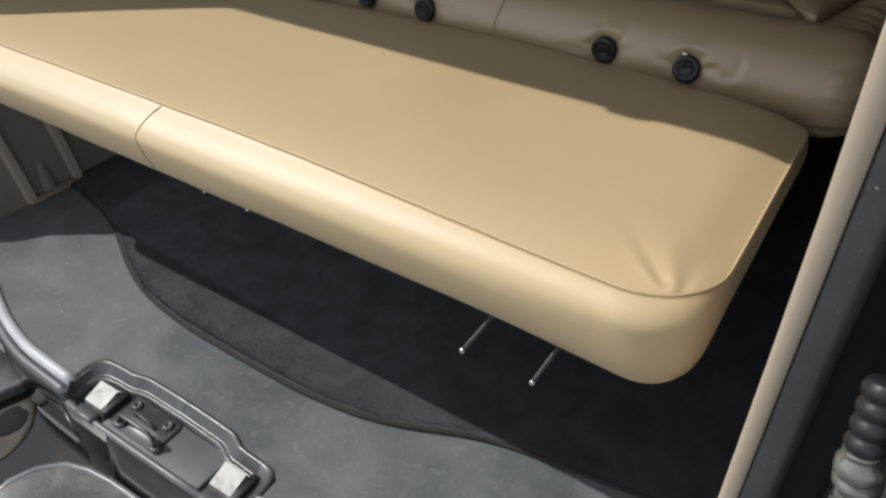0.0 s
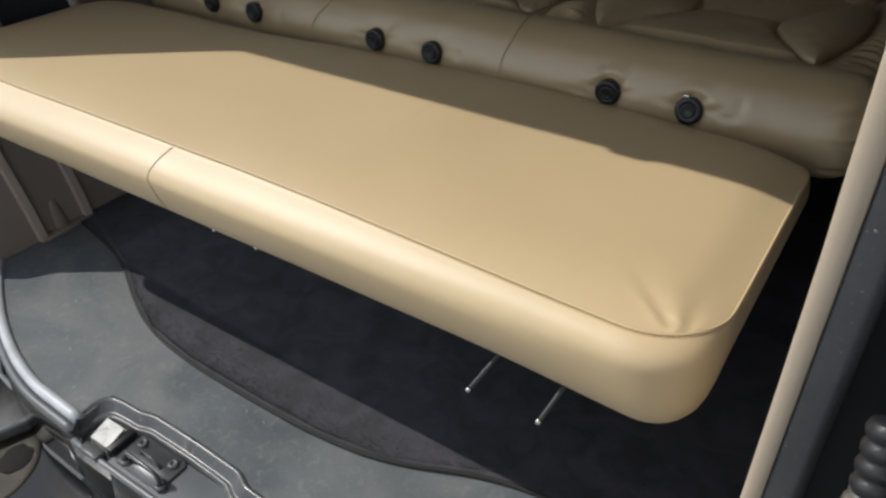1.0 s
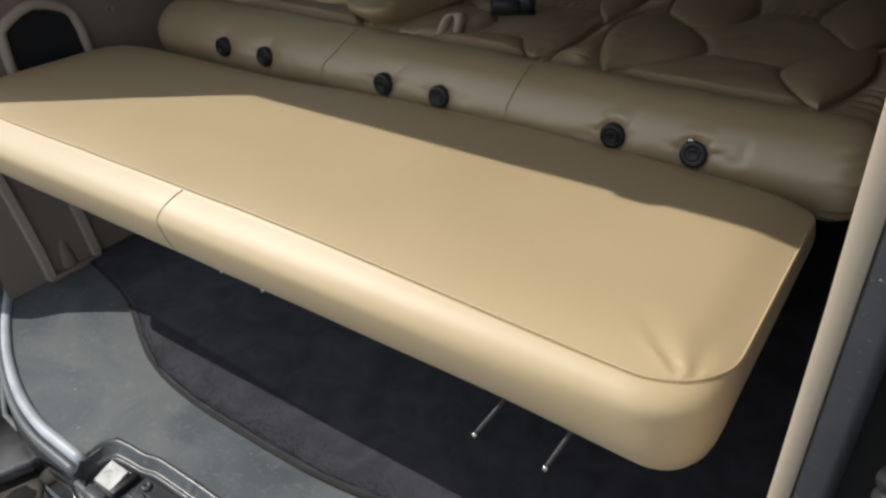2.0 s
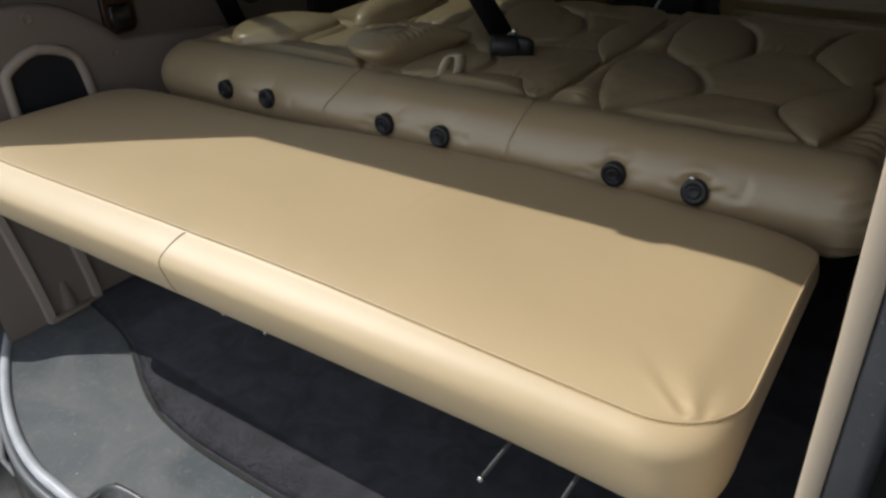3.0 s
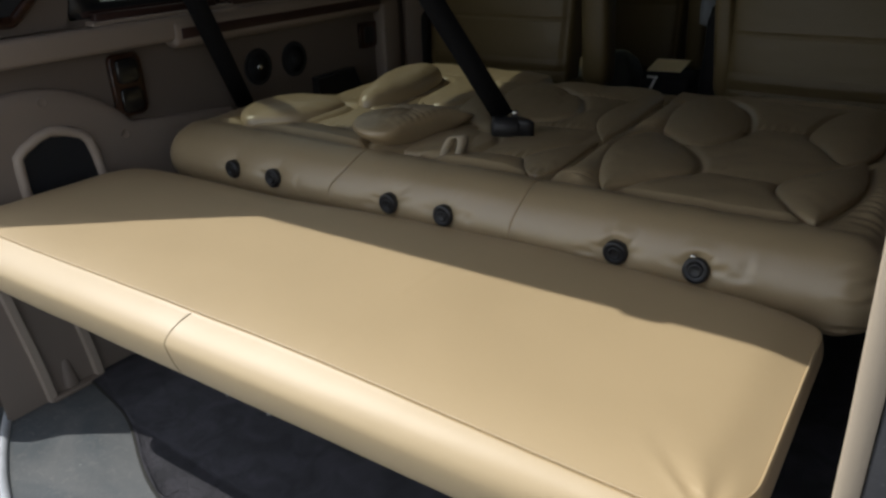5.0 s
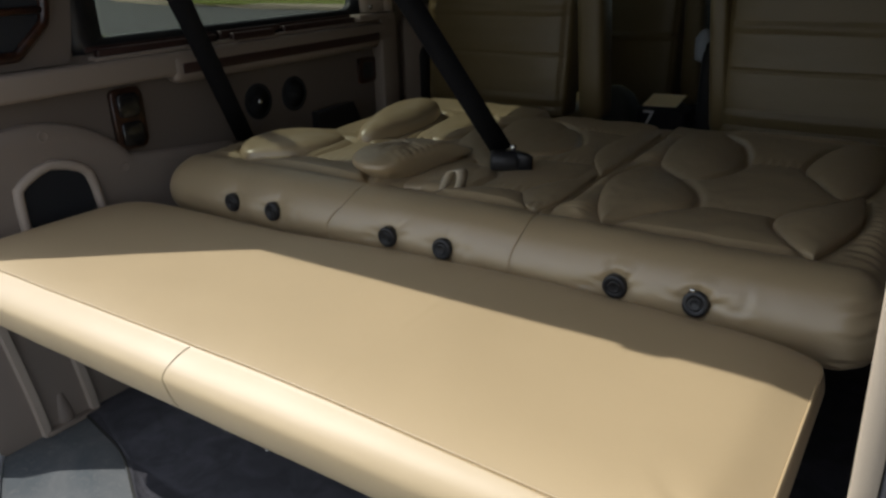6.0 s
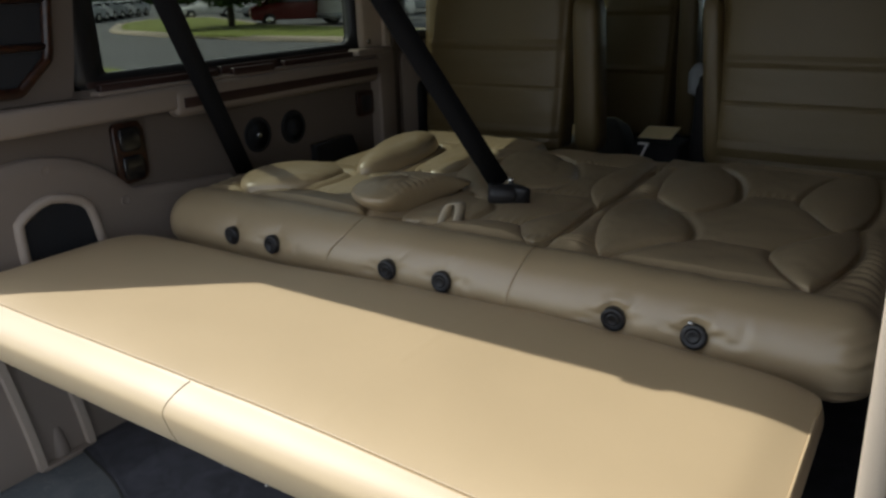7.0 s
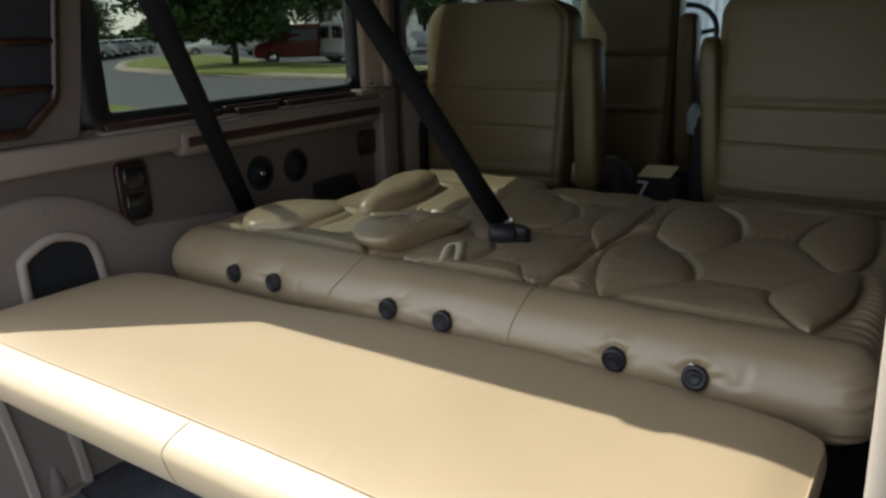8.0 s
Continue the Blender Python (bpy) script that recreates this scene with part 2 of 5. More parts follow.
def dump(bm):
    bm.verts.index_update()
    g = [tuple(v.co) for v in bm.verts], [tuple(v.index for v in f.verts) for f in bm.faces]
    bm.free()
    return g


def prism(low, high):
    """A solid between two polygons with as many corners."""
    n = len(low)
    return list(low) + list(high), [tuple(range(n))[::-1], tuple(range(n, 2 * n))] + [(i, (i + 1) % n, n + (i + 1) % n, n + i) for i in range(n)]


def slab(poly, z0, z1, r=0.0, seg=2):
    """An upright extrusion of an outline in the plan, its top rim rounded."""
    bm = bmesh.new()
    lo = [bm.verts.new((x, y, z0)) for x, y in poly]
    hi = [bm.verts.new((x, y, z1)) for x, y in poly]
    n = len(poly)
    bm.faces.new(lo[::-1])
    top = bm.faces.new(hi)
    for i in range(n):
        bm.faces.new((lo[i], lo[(i + 1) % n], hi[(i + 1) % n], hi[i]))
    if r:
        bmesh.ops.bevel(bm, geom=list(top.edges), offset=r, segments=seg, profile=0.5, affect="EDGES")
    bmesh.ops.triangulate(bm, faces=[f for f in bm.faces if len(f.verts) > 8])
    return dump(bm)


def tube(path, radius, sides=10, closed=False, flat=1.0):
    """A round rod along points; radius may be a list."""
    pts = [Vector(p) for p in path]
    n = len(pts)
    vs, fs = [], []
    side = None
    for i, p in enumerate(pts):
        a, b = (pts[(i - 1) % n], pts[(i + 1) % n]) if closed else (pts[max(i - 1, 0)], pts[min(i + 1, n - 1)])
        t = (b - a).normalized()
        if side is None:
            side = t.cross(Vector((0, 0, 1)) if abs(t.z) < 0.9 else Vector((1, 0, 0))).normalized()
        side = (side - t * side.dot(t)).normalized()
        up = t.cross(side)
        r = radius[i] if isinstance(radius, (list, tuple)) else radius
        for k in range(sides):
            w = 2 * math.pi * k / sides
            vs.append(tuple(p + side * math.cos(w) * r + up * math.sin(w) * r * flat))
    for i in range(n if closed else n - 1):
        for k in range(sides):
            a, b = i * sides + k, i * sides + (k + 1) % sides
            c, d = ((i + 1) % n) * sides + (k + 1) % sides, ((i + 1) % n) * sides + k
            fs.append((a, b, c, d))
    if not closed:
        fs.append(tuple(range(sides))[::-1])
        fs.append(tuple(range((n - 1) * sides, n * sides)))
    return vs, fs


def lathe(profile, sides=24):
    """A turned solid about z from (radius, z) rows."""
    vs, fs = [], []
    for r, z in profile:
        for k in range(sides):
            w = 2 * math.pi * k / sides
            vs.append((r * math.cos(w), r * math.sin(w), z))
    n = len(profile)
    for i in range(n - 1):
        for k in range(sides):
            fs.append((i * sides + k, i * sides + (k + 1) % sides, (i + 1) * sides + (k + 1) % sides, (i + 1) * sides + k))
    fs.append(tuple(range(sides))[::-1])
    fs.append(tuple(range((n - 1) * sides, n * sides)))
    return vs, fs


def rounded(x0, x1, y0, y1, r, steps=8):
    """The outline of a rectangle with round corners; r may be four radii from x0,y0 on."""
    rr = r if isinstance(r, (list, tuple)) else [r] * 4
    rows = []
    for (cx, cy, a0), q in zip(((x0, y0, 180), (x1, y0, 270), (x1, y1, 0), (x0, y1, 90)), rr):
        mx = cx + q * (1 if cx == x0 else -1)
        my = cy + q * (1 if cy == y0 else -1)
        for i in range(steps + 1):
            w = radians(a0 + 90 * i / steps)
            rows.append((mx + q * math.cos(w), my + q * math.sin(w)))
    return rows


def rings(list_of_rings, cap_first=True, cap_last=True):
    """A skin over closed rings of equal length."""
    n = len(list_of_rings[0])
    vs = [p for ring in list_of_rings for p in ring]
    fs = []
    for i in range(len(list_of_rings) - 1):
        for k in range(n):
            fs.append((i * n + k, i * n + (k + 1) % n, (i + 1) * n + (k + 1) % n, (i + 1) * n + k))
    if cap_first:
        fs.append(tuple(range(n))[::-1])
    if cap_last:
        fs.append(tuple(range((len(list_of_rings) - 1) * n, len(list_of_rings) * n)))
    return vs, fs


def smooth01(a):
    a = min(max(a, 0.0), 1.0)
    return a * a * (3 - 2 * a)


LEFT_TURN = Matrix(((0, 0, 1, 0), (1, 0, 0, 0), (0, 1, 0, 0), (0, 0, 0, 1)))  # (a, b, h) -> x = h, y = a, z = b


def on_left(g, x):
    """Lays a plan drawing (a, b, height) on the left wall: a along y, b up, height towards the cabin."""
    return moved(g, Matrix.Translation((x, 0, 0)) @ LEFT_TURN)

# ---------- the van's shell ----------
FZ = -0.09            # cabin floor
GROUND = -0.80        # street
XL, XR = -1.80, 0.07  # inner faces of the side panels
MID = -0.885          # centre line of the van

ground_me = mesh("ground", *box(-400, 400, -400, 400, GROUND - 0.5, GROUND), ASPHALT, False)
struct("ground", ground_me, "wide grey asphalt car park and drive in sunlight", "asphalt")

floor_me = mesh("floor", *box(-1.95, 0.18, 0.50, 5.2, FZ - 0.06, FZ - 0.006), RUBBER_MAT, False)
struct("floor", floor_me, "flat steel van floor under mat and carpet", "floor")


def wall_with_windows(x0, x1, y0, y1, z0, z1, holes):
    """A wall along y, cut by windows given as (y0, y1, z0, z1)."""
    bits, y = [], y0
    for a, b, c, d in holes:
        bits += [box(x0, x1, y, a, z0, z1), box(x0, x1, a, b, z0, c), box(x0, x1, a, b, d, z1)]
        y = b
    bits.append(box(x0, x1, y, y1, z0, z1))
    return join(*bits)


WIN_A = (1.022, 2.165, 0.780, 1.46)
WIN_B = (2.33, 3.12, 0.80, 1.60)
WIN_C = (3.235, 4.65, 0.80, 1.575)
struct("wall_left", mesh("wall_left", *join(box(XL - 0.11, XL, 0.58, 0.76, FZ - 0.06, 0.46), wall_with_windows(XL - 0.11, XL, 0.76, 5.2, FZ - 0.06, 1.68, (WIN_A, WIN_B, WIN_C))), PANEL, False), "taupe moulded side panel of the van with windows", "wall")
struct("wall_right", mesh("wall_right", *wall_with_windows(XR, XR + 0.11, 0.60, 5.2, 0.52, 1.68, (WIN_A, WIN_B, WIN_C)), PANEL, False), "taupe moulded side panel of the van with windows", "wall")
struct("wall_right_lower", mesh("wall_right_lower", *box(XR, XR + 0.11, 0.53, 5.2, FZ - 0.06, 0.516), LINING, False), "dark grey carpeted lower side of the van", "wall")
# headliner, and the roof edge over the rear opening
struct("ceiling", mesh("ceiling", *box(-1.95, 0.18, 0.80, 5.2, 1.68, 1.76), HEADLINER, False), "pale fabric headliner of the van", "ceiling")
header = prism([(-1.95, 0.677, 1.29), (0.18, 0.677, 1.29), (0.18, 0.80, 1.29), (-1.95, 0.80, 1.29)], [(-1.95, 0.677, 1.76), (0.18, 0.677, 1.76), (0.18, 0.80, 1.76), (-1.95, 0.80, 1.76)])
struct("trim_rear_header", mesh("rear_header", *header, TRIM, False), "beige rear roof header over the door opening", "trim")
struct("wall_front", mesh("wall_front", *join(box(-1.95, 0.18, 5.2, 5.3, FZ - 0.06, 0.72), box(-1.95, 0.18, 5.2, 5.3, 1.34, 1.76)), BLACK, False), "dark firewall and windscreen header", "wall")

# underbody and wheels on the street
under = thing("van_underbody", "dark underbody and road wheels of the van", "underbody", (MID, 2.8, GROUND), kind="structure")
put("chassis", mesh("chassis", *box(-1.86, 0.13, 0.66, 5.2, -0.46, FZ - 0.066, 0.02), BLACK, False), under)
for wx in (-1.77, 0.04):
    for wy in (1.35, 4.55):
        at_ = Matrix.Translation((wx, wy, GROUND + 0.36)) @ pose(0, 0, 0, 0, 90, 0)
        ty = put("tyre", mesh("tyre", *moved(lathe([(0.2, -0.11), (0.34, -0.11), (0.36, -0.08), (0.36, 0.08), (0.34, 0.11), (0.2, 0.11)], 28), at_), TYRE), under)
        put("rim", mesh("rim", *moved(lathe([(0.06, -0.115), (0.19, -0.118), (0.205, -0.10), (0.205, 0.10), (0.19, 0.118), (0.06, 0.115)], 20), at_), STEEL), ty)

# rear pillars: the left one leans forward towards the roof, the right one is upright
# left outline, out of view, is shaped to throw the mat and cushion shadows
PILLAR_EDGE = [(-0.16, 0.498), (0.08, 0.494), (0.13, 0.489), (0.18, 0.497), (0.205, 0.517), (0.23, 0.536), (0.31, 0.557), (0.40, 0.575), (0.46, 0.560), (0.62, 0.535), (0.76, 0.541), (0.90, 0.571), (1.05, 0.612), (1.18, 0.647), (1.30, 0.677)]
pl = [rings([[(-1.95, y, z), (-1.806, y, z), (-1.806, 0.765, z), (-1.95, 0.765, z)] for z, y in PILLAR_EDGE])]
struct("trim_left_pillar", mesh("left_pillar", *join(*pl), TRIM, False), "unseen beige rear door pillar, outlined to cast the shadow edges", "trim")

pillar = thing("trim_right_pillar", "beige pillar trim with grey rubber door seal", "trim", (0.0, 0.5, FZ), kind="structure")
strip = [[(0.0000, 0.5035, z), (-0.0002, 0.4985, z), (-0.0012, 0.4972, z), (0.35 * -0.0012 + 0.65 * e, 0.4972, z), (e + 0.0016, 0.4976, z), (e + 0.0004, 0.4990, z), (e, 0.5020, z), (e, 0.62, z), (0.0000, 0.62, z)] for z, e in ((-0.16, -0.0160), (0.30, -0.0162), (0.48, -0.0168), (0.64, -0.0180), (0.79, -0.0212), (1.0, -0.026), (1.5, -0.034))]
put("trim_edge", mesh("trim_edge", *rings(strip), TRIM), pillar)
seal = [[(x, y + 0.0006 * noise.noise(Vector((x * 60, y * 60, z * 14))), z) for x, y in rounded(0.0006, 0.0305, 0.4985, 0.56, (0.0025, 0.011, 0.004, 0.002), 7)] for z in np.linspace(-0.16, 1.5, 60)]
put("seal", mesh("seal", *rings(seal), GREY_SEAL), pillar, "dark grey rubber door seal, scuffed")
put("jamb", mesh("jamb", *join(box(0.030, 0.20, 0.56, 0.60, -0.30, 1.5), box(0.14, 0.20, 0.36, 0.56, -0.30, 1.5)), mat("jamb_paint", (0.007, 0.007, 0.008), 0.45, 0, 0.2, 300, 0.3, 12, 0.1), False), pillar, "black painted door jamb")

# corrugated wiring boot in the jamb
boot_path, boot_r = [], []
for i in range(161):
    a = i / 160
    boot_path.append((0.097 - 0.035 * a, 0.418 + 0.009 * a * a, 0.325 + 0.187 * a))
    fold = abs(math.sin((a + 0.018 * math.sin(a * 17)) * math.pi * 12.5)) ** 0.6
    boot_r.append(0.0112 + (0.0048 + 0.0012 * math.sin(a * 31)) * fold + 0.0011 * math.sin(a * 23))
boot = thing("wiring_boot", "corrugated black rubber wiring boot beside the door pillar", "cable", (0.06, 0.45, 0.38))
boot_v, boot_f = tube(boot_path, boot_r, 26)
boot_v = [(x + 0.0026 * noise.noise(Vector((x * 110, y * 110, z * 75))), y, z + 0.0026 * noise.noise(Vector((x * 70, y * 70, z * 40 + 3)))) for x, y, z in boot_v]
put("bellows", mesh("bellows", boot_v, boot_f, mat("boot_rubber", (0.15, 0.148, 0.138), 0.20, 0.4, 0.15, 300, 0.75, 45, 0.1, coat=0.6)), boot, "shiny dusty grey bellows")
col_r = [0.0122 + 0.0026 * abs(math.sin(i * 0.84)) for i in np.linspace(0, 15, 46)]
put("collar", mesh("collar", *tube([(0.063 - 0.004 * i / 15, 0.427 + 0.020 * i / 15, 0.508 + 0.052 * i / 15) for i in np.linspace(0, 15, 46)], col_r, 22), BLACK), boot, "ribbed black collar")

# ---------- floor covering, sill and bumper ----------
def bow(x):
    """The rear edge of floor and sill, bowed out to the middle."""
    d = abs(x - MID)
    return 0.377 + 0.036 * d + 0.594 * max(0.0, d - 0.34) ** 1.7


# outline of the striker recess
RX = -0.876
REC = [(-1.086, 0.362), (-1.100, 0.382), (-1.111, 0.400), (-1.113, 0.425), (-1.109, 0.446), (-1.096, 0.461), (-1.060, 0.465), (-1.016, 0.466), (-1.002, 0.471), (-0.985, 0.475), (-0.930, 0.475), (-0.870, 0.475), (-0.800, 0.473), (-0.755, 0.471), (-0.738, 0.463), (-0.724, 0.456), (-0.690, 0.455), (-0.655, 0.453), (-0.641, 0.445), (-0.635, 0.428), (-0.634, 0.400), (-0.636, 0.362)]
rec_d = np.r_[0, np.cumsum([math.dist(a_, b_) for a_, b_ in zip(REC, REC[1:])])]
rec_w = np.linspace(0, rec_d[-1], 150)
rec_smooth = lambda i: np.convolve(np.pad(np.interp(rec_w, rec_d, [q[i] for q in REC]), 2, mode="edge"), np.ones(5) / 5, mode="valid")
rec_line = list(zip(rec_smooth(0).tolist(), rec_smooth(1).tolist()))
xs_l = list(np.linspace(-1.775, -1.100, 30))
xs_r = list(np.linspace(-0.632, 0.03, 24))
mat_bits = [slab([(x, bow(x) + 0.014) for x in xs_l] + [(-1.100, 1.6), (-1.775, 1.6)], FZ - 0.006, FZ),
            slab([(-1.100, 0.462)] + [q for q in rec_line[::4] if q[1] > 0.449 and -1.095 < q[0] < -0.66] + [(-0.632, 0.440), (-0.632, 1.6), (-1.100, 1.6)], FZ - 0.006, FZ),
            slab([(x, bow(x) + 0.014) for x in xs_r] + [(0.055, 1.6), (-0.632, 1.6)], FZ - 0.006, FZ)]
struct("floor_mat", mesh("floor_mat", *join(*mat_bits), RUBBER_MAT, False), "smooth grey rubber mat on the rear floor", "floor mat")


def carpet_edge(x):
    """The carpet's rear edge: a tongue towards the sill in the middle, set back at the sides."""
    return float(np.interp(x, (-1.72, -1.64, -1.52, -1.43, -1.31, -1.19, -1.05, -0.85, -0.70, -0.56, -0.45, -0.38, -0.25, 0.05), (0.81, 0.79, 0.77, 0.740, 0.673, 0.624, 0.604, 0.600, 0.602, 0.622, 0.670, 0.70, 0.715, 0.76)))


edge_x = np.linspace(-1.72, 0.05, 110)
edge_y = np.convolve(np.pad([carpet_edge(x) for x in edge_x], 4, mode="edge"), np.ones(9) / 9, mode="valid")
edge = list(zip(edge_x.tolist(), edge_y.tolist()))
outline = edge + [(0.055, 4.9), (-1.79, 4.9), (-1.79, 0.86)]
carpet = thing("carpet", "charcoal cut-pile carpet with a bound edge", "carpet", (MID, 1.2, FZ), kind="structure")
put("pile", mesh("pile", *slab(outline, FZ, FZ + 0.010, 0.004), CARPET), carpet)
put("binding", mesh("binding", *tube([(x, y - 0.002, FZ + 0.005) for x, y in edge], 0.0048, 8), BINDING), carpet, "dark olive bound edge")
# single tufts standing along the lit edge of the pile
rnd = random.Random(4)
vs, fs = [], []
for i in range(30000):
    x = rnd.triangular(-1.66, -0.10, -0.95)
    y = carpet_edge(x) + 0.006 + rnd.random() ** 2.2 * 0.45
    a, h = rnd.uniform(0, 6.28), rnd.uniform(0.001, 0.0030)
    dx, dy = 0.0009 * math.cos(a), 0.0009 * math.sin(a)
    k = len(vs)
    vs += [(x - dx, y - dy, FZ + 0.009), (x + dx, y + dy, FZ + 0.009), (x + rnd.gauss(0, 0.0015), y + rnd.gauss(0, 0.0015), FZ + 0.010 + h)]
    fs.append((k, k + 1, k + 2))
tagged(put("tufts", mesh("tufts", vs, fs, CARPET, False), carpet), kind="stuff")

sill = thing("door_sill", "black plastic door sill with striker recess", "sill", (MID, 0.40, FZ), kind="structure")
SL = FZ
for side in (xs_l, xs_r):
    lip = [(x, bow(x) + 0.006, SL - 0.001) for x in side]
    # pale colour carries the sheen along the lip
    put("sill_lip", mesh("sill_lip", *tube(lip, 0.0115, 12), LIP), sill, "sill lip painted pale for its glare")
    low = [(x, bow(x) - 0.012, SL - 0.014) for x in side]
    put("sill_step", mesh("sill_step", *tube(low, 0.0085, 12), RECESS), sill)
    put("sill_face", mesh("sill_face", *rings([[(x, bow(x) - 0.004, SL - 0.012), (x, bow(x) - 0.022, SL - 0.026), (x, bow(x) - 0.030, SL - 0.13), (x, bow(x) + 0.01, SL - 0.13)] for x in side]), GLOSSBLACK), sill)
# striker recess: one moulding of a rounded outer edge, a sloping band, a bright inner ridge and a drop to the floor
def recess_at(q, u, z):
    """A point of the moulding, u inwards of the outer edge; the front ends stay put."""
    return (RX + (q[0] - RX) * (1 - u / 0.237), q[1] - u * smooth01((q[1] - 0.362) / 0.05), SL + z)


MOULD = [(0.0, -0.008), (-0.001, 0.001), (0.001, 0.0035), (0.004, 0.0040), (0.007, 0.0028), (0.011, -0.002), (0.019, -0.0115), (0.0215, -0.0132), (0.0235, -0.0128), (0.0255, -0.0122), (0.0280, -0.0130), (0.0300, -0.0155), (0.0315, -0.021), (0.0325, -0.032)]
mould_v = [recess_at(q, u, z) for q in rec_line for u, z in MOULD]
mm = len(MOULD)
mould_f = [(i * mm + j, i * mm + j + 1, (i + 1) * mm + j + 1, (i + 1) * mm + j) for i in range(len(rec_line) - 1) for j in range(mm - 1)]
put("recess_moulding", mesh("recess_moulding", mould_v, mould_f, SILL), sill, "dark grey moulded rim of the recess")
put("recess_floor", mesh("recess_floor", *slab([(-1.088, 0.356), (-0.640, 0.356), (-0.645, 0.448), (-1.095, 0.448)], SL - 0.06, SL - 0.027), SILL, False), sill)
put("recess_plateau", mesh("recess_plateau", *slab(rounded(-0.992, -0.742, 0.357, 0.441, [0.004, 0.004, 0.010, 0.010], 4), SL - 0.027, SL - 0.020, 0.003, 3), RECESS), sill, "raised grey floor of the recess")
put("recess_edge", mesh("recess_edge", *tube([(-1.086, 0.362, SL - 0.021), (-1.06, 0.3605, SL - 0.0225), (-1.0, 0.3595, SL - 0.023), (-0.80, 0.3595, SL - 0.023), (-0.636, 0.361, SL - 0.022)], 0.0062, 12), RECESS), sill, "worn front edge")
skirt = [(0.364, -0.024), (0.3555, -0.027), (0.3520, -0.034), (0.3480, -0.060), (0.3430, -0.095), (0.3360, -0.128), (0.3360, -0.150), (0.372, -0.150)]
skirt_x = [-0.990, -0.986, -0.978, -0.965] + list(np.linspace(-0.94, -0.70, 12)) + [-0.66, -0.640]
put("recess_skirt", mesh("recess_skirt", *rings([[(x, y + 0.018 * max(0.0, 1 - (x + 0.990) / 0.025) ** 2 * (y < 0.36), SL + z) for y, z in skirt] for x in skirt_x]), GLOSSBLACK), sill, "glossy black front face under the recess")
# solid near-black block: its colour stands in for shade in the gap here
put("gap_shade_block", mesh("gap_shade_block", *box(-1.110, -0.985, 0.357, 0.385, SL - 0.15, SL - 0.028, 0.003), mat("gap_shade_black", (0.006, 0.006, 0.007), 0.7)), sill, "solid block painted black as the shaded gap beside the front face")
for cx in (-1.030, -0.703):
    w = thing("door_wedge", "pale nylon door wedge in the sill recess", "wedge", (cx, 0.40, SL - 0.026), group="door wedges")
    put("block", mesh("block", *prism([(cx - 0.026, 0.376, SL - 0.026), (cx + 0.024, 0.376, SL - 0.026), (cx + 0.024, 0.424, SL - 0.026), (cx - 0.026, 0.424, SL - 0.026)],
                                      [(cx - 0.025, 0.380, SL - 0.010), (cx + 0.023, 0.380, SL - 0.010), (cx + 0.023, 0.420, SL + 0.003), (cx - 0.025, 0.420, SL + 0.003)]), NYLON, False), w)
    put("lug", mesh("lug", *box(cx - 0.026, cx + 0.024, 0.352, 0.374, SL - 0.028, SL - 0.012, 0.003), SILL), w, "grey mounting lug")
    put("side_plate", mesh("side_plate", *box(cx + 0.025, cx + 0.040, 0.376, 0.432, SL - 0.026, SL - 0.004, 0.002), BLACK), w, "black side plate")

striker = thing("door_striker", "dark steel door striker plate with a loop and screws", "striker", (-0.915, 0.40, SL - 0.026))
ZP = SL - 0.0155
put("plate", mesh("plate", *slab(rounded(-0.982, -0.860, 0.371, 0.440, 0.012), SL - 0.020, ZP, 0.002), DARKSTEEL), striker)
loop = [(-0.958, 0.383, ZP), (-0.956, 0.383, ZP + 0.020), (-0.950, 0.383, ZP + 0.029), (-0.940, 0.3825, ZP + 0.032), (-0.876, 0.3815, ZP + 0.032), (-0.868, 0.381, ZP + 0.029), (-0.863, 0.381, ZP + 0.020), (-0.862, 0.381, ZP)]
put("loop", mesh("loop", *tube(loop, 0.0036, 12), DARKSTEEL), striker, "worn dark steel loop")
back_loop = [(-0.950, 0.408, ZP), (-0.948, 0.408, ZP + 0.012), (-0.900, 0.405, ZP + 0.012), (-0.893, 0.405, ZP)]
put("back_wire", mesh("back_wire", *tube(back_loop, 0.0022, 8), DARKSTEEL), striker)
for px, py, rr_ in ((-0.964, 0.424, 0.0105), (-0.880, 0.423, 0.0105), (-0.958, 0.383, 0.0125), (-0.862, 0.381, 0.0115)):
    put("screw", mesh("screw", *moved(lathe([(rr_, 0), (rr_, 0.003), (rr_ * 0.75, 0.006), (rr_ * 0.4, 0.006), (rr_ * 0.3, 0.002)], 16), Matrix.Translation((px, py, ZP))), DARKSTEEL), striker)

bumper = thing("rear_bumper", "black rear bumper with grained step pads", "bumper", (MID, 0.25, GROUND + 0.4))
BZ = -0.215
put("beam", mesh("beam", *slab([(-1.95, 0.42)] + [(x, bow(x) - 0.03) for x in np.linspace(-1.80, 0.03, 30)] + [(0.2, 0.42), (0.2, 0.02), (-1.95, 0.02)], BZ - 0.2, BZ - 0.03), GLOSSBLACK, False), bumper)
DUSTY = mat("dusty_brown_cup", (0.018, 0.012, 0.006), 0.5, 0, 0.4, 60, 0.7, 14, 0.1, coat=0.1)
dusty(DUSTY, 20, 0.45, 0.70, (0.055, 0.036, 0.014), 0.8)
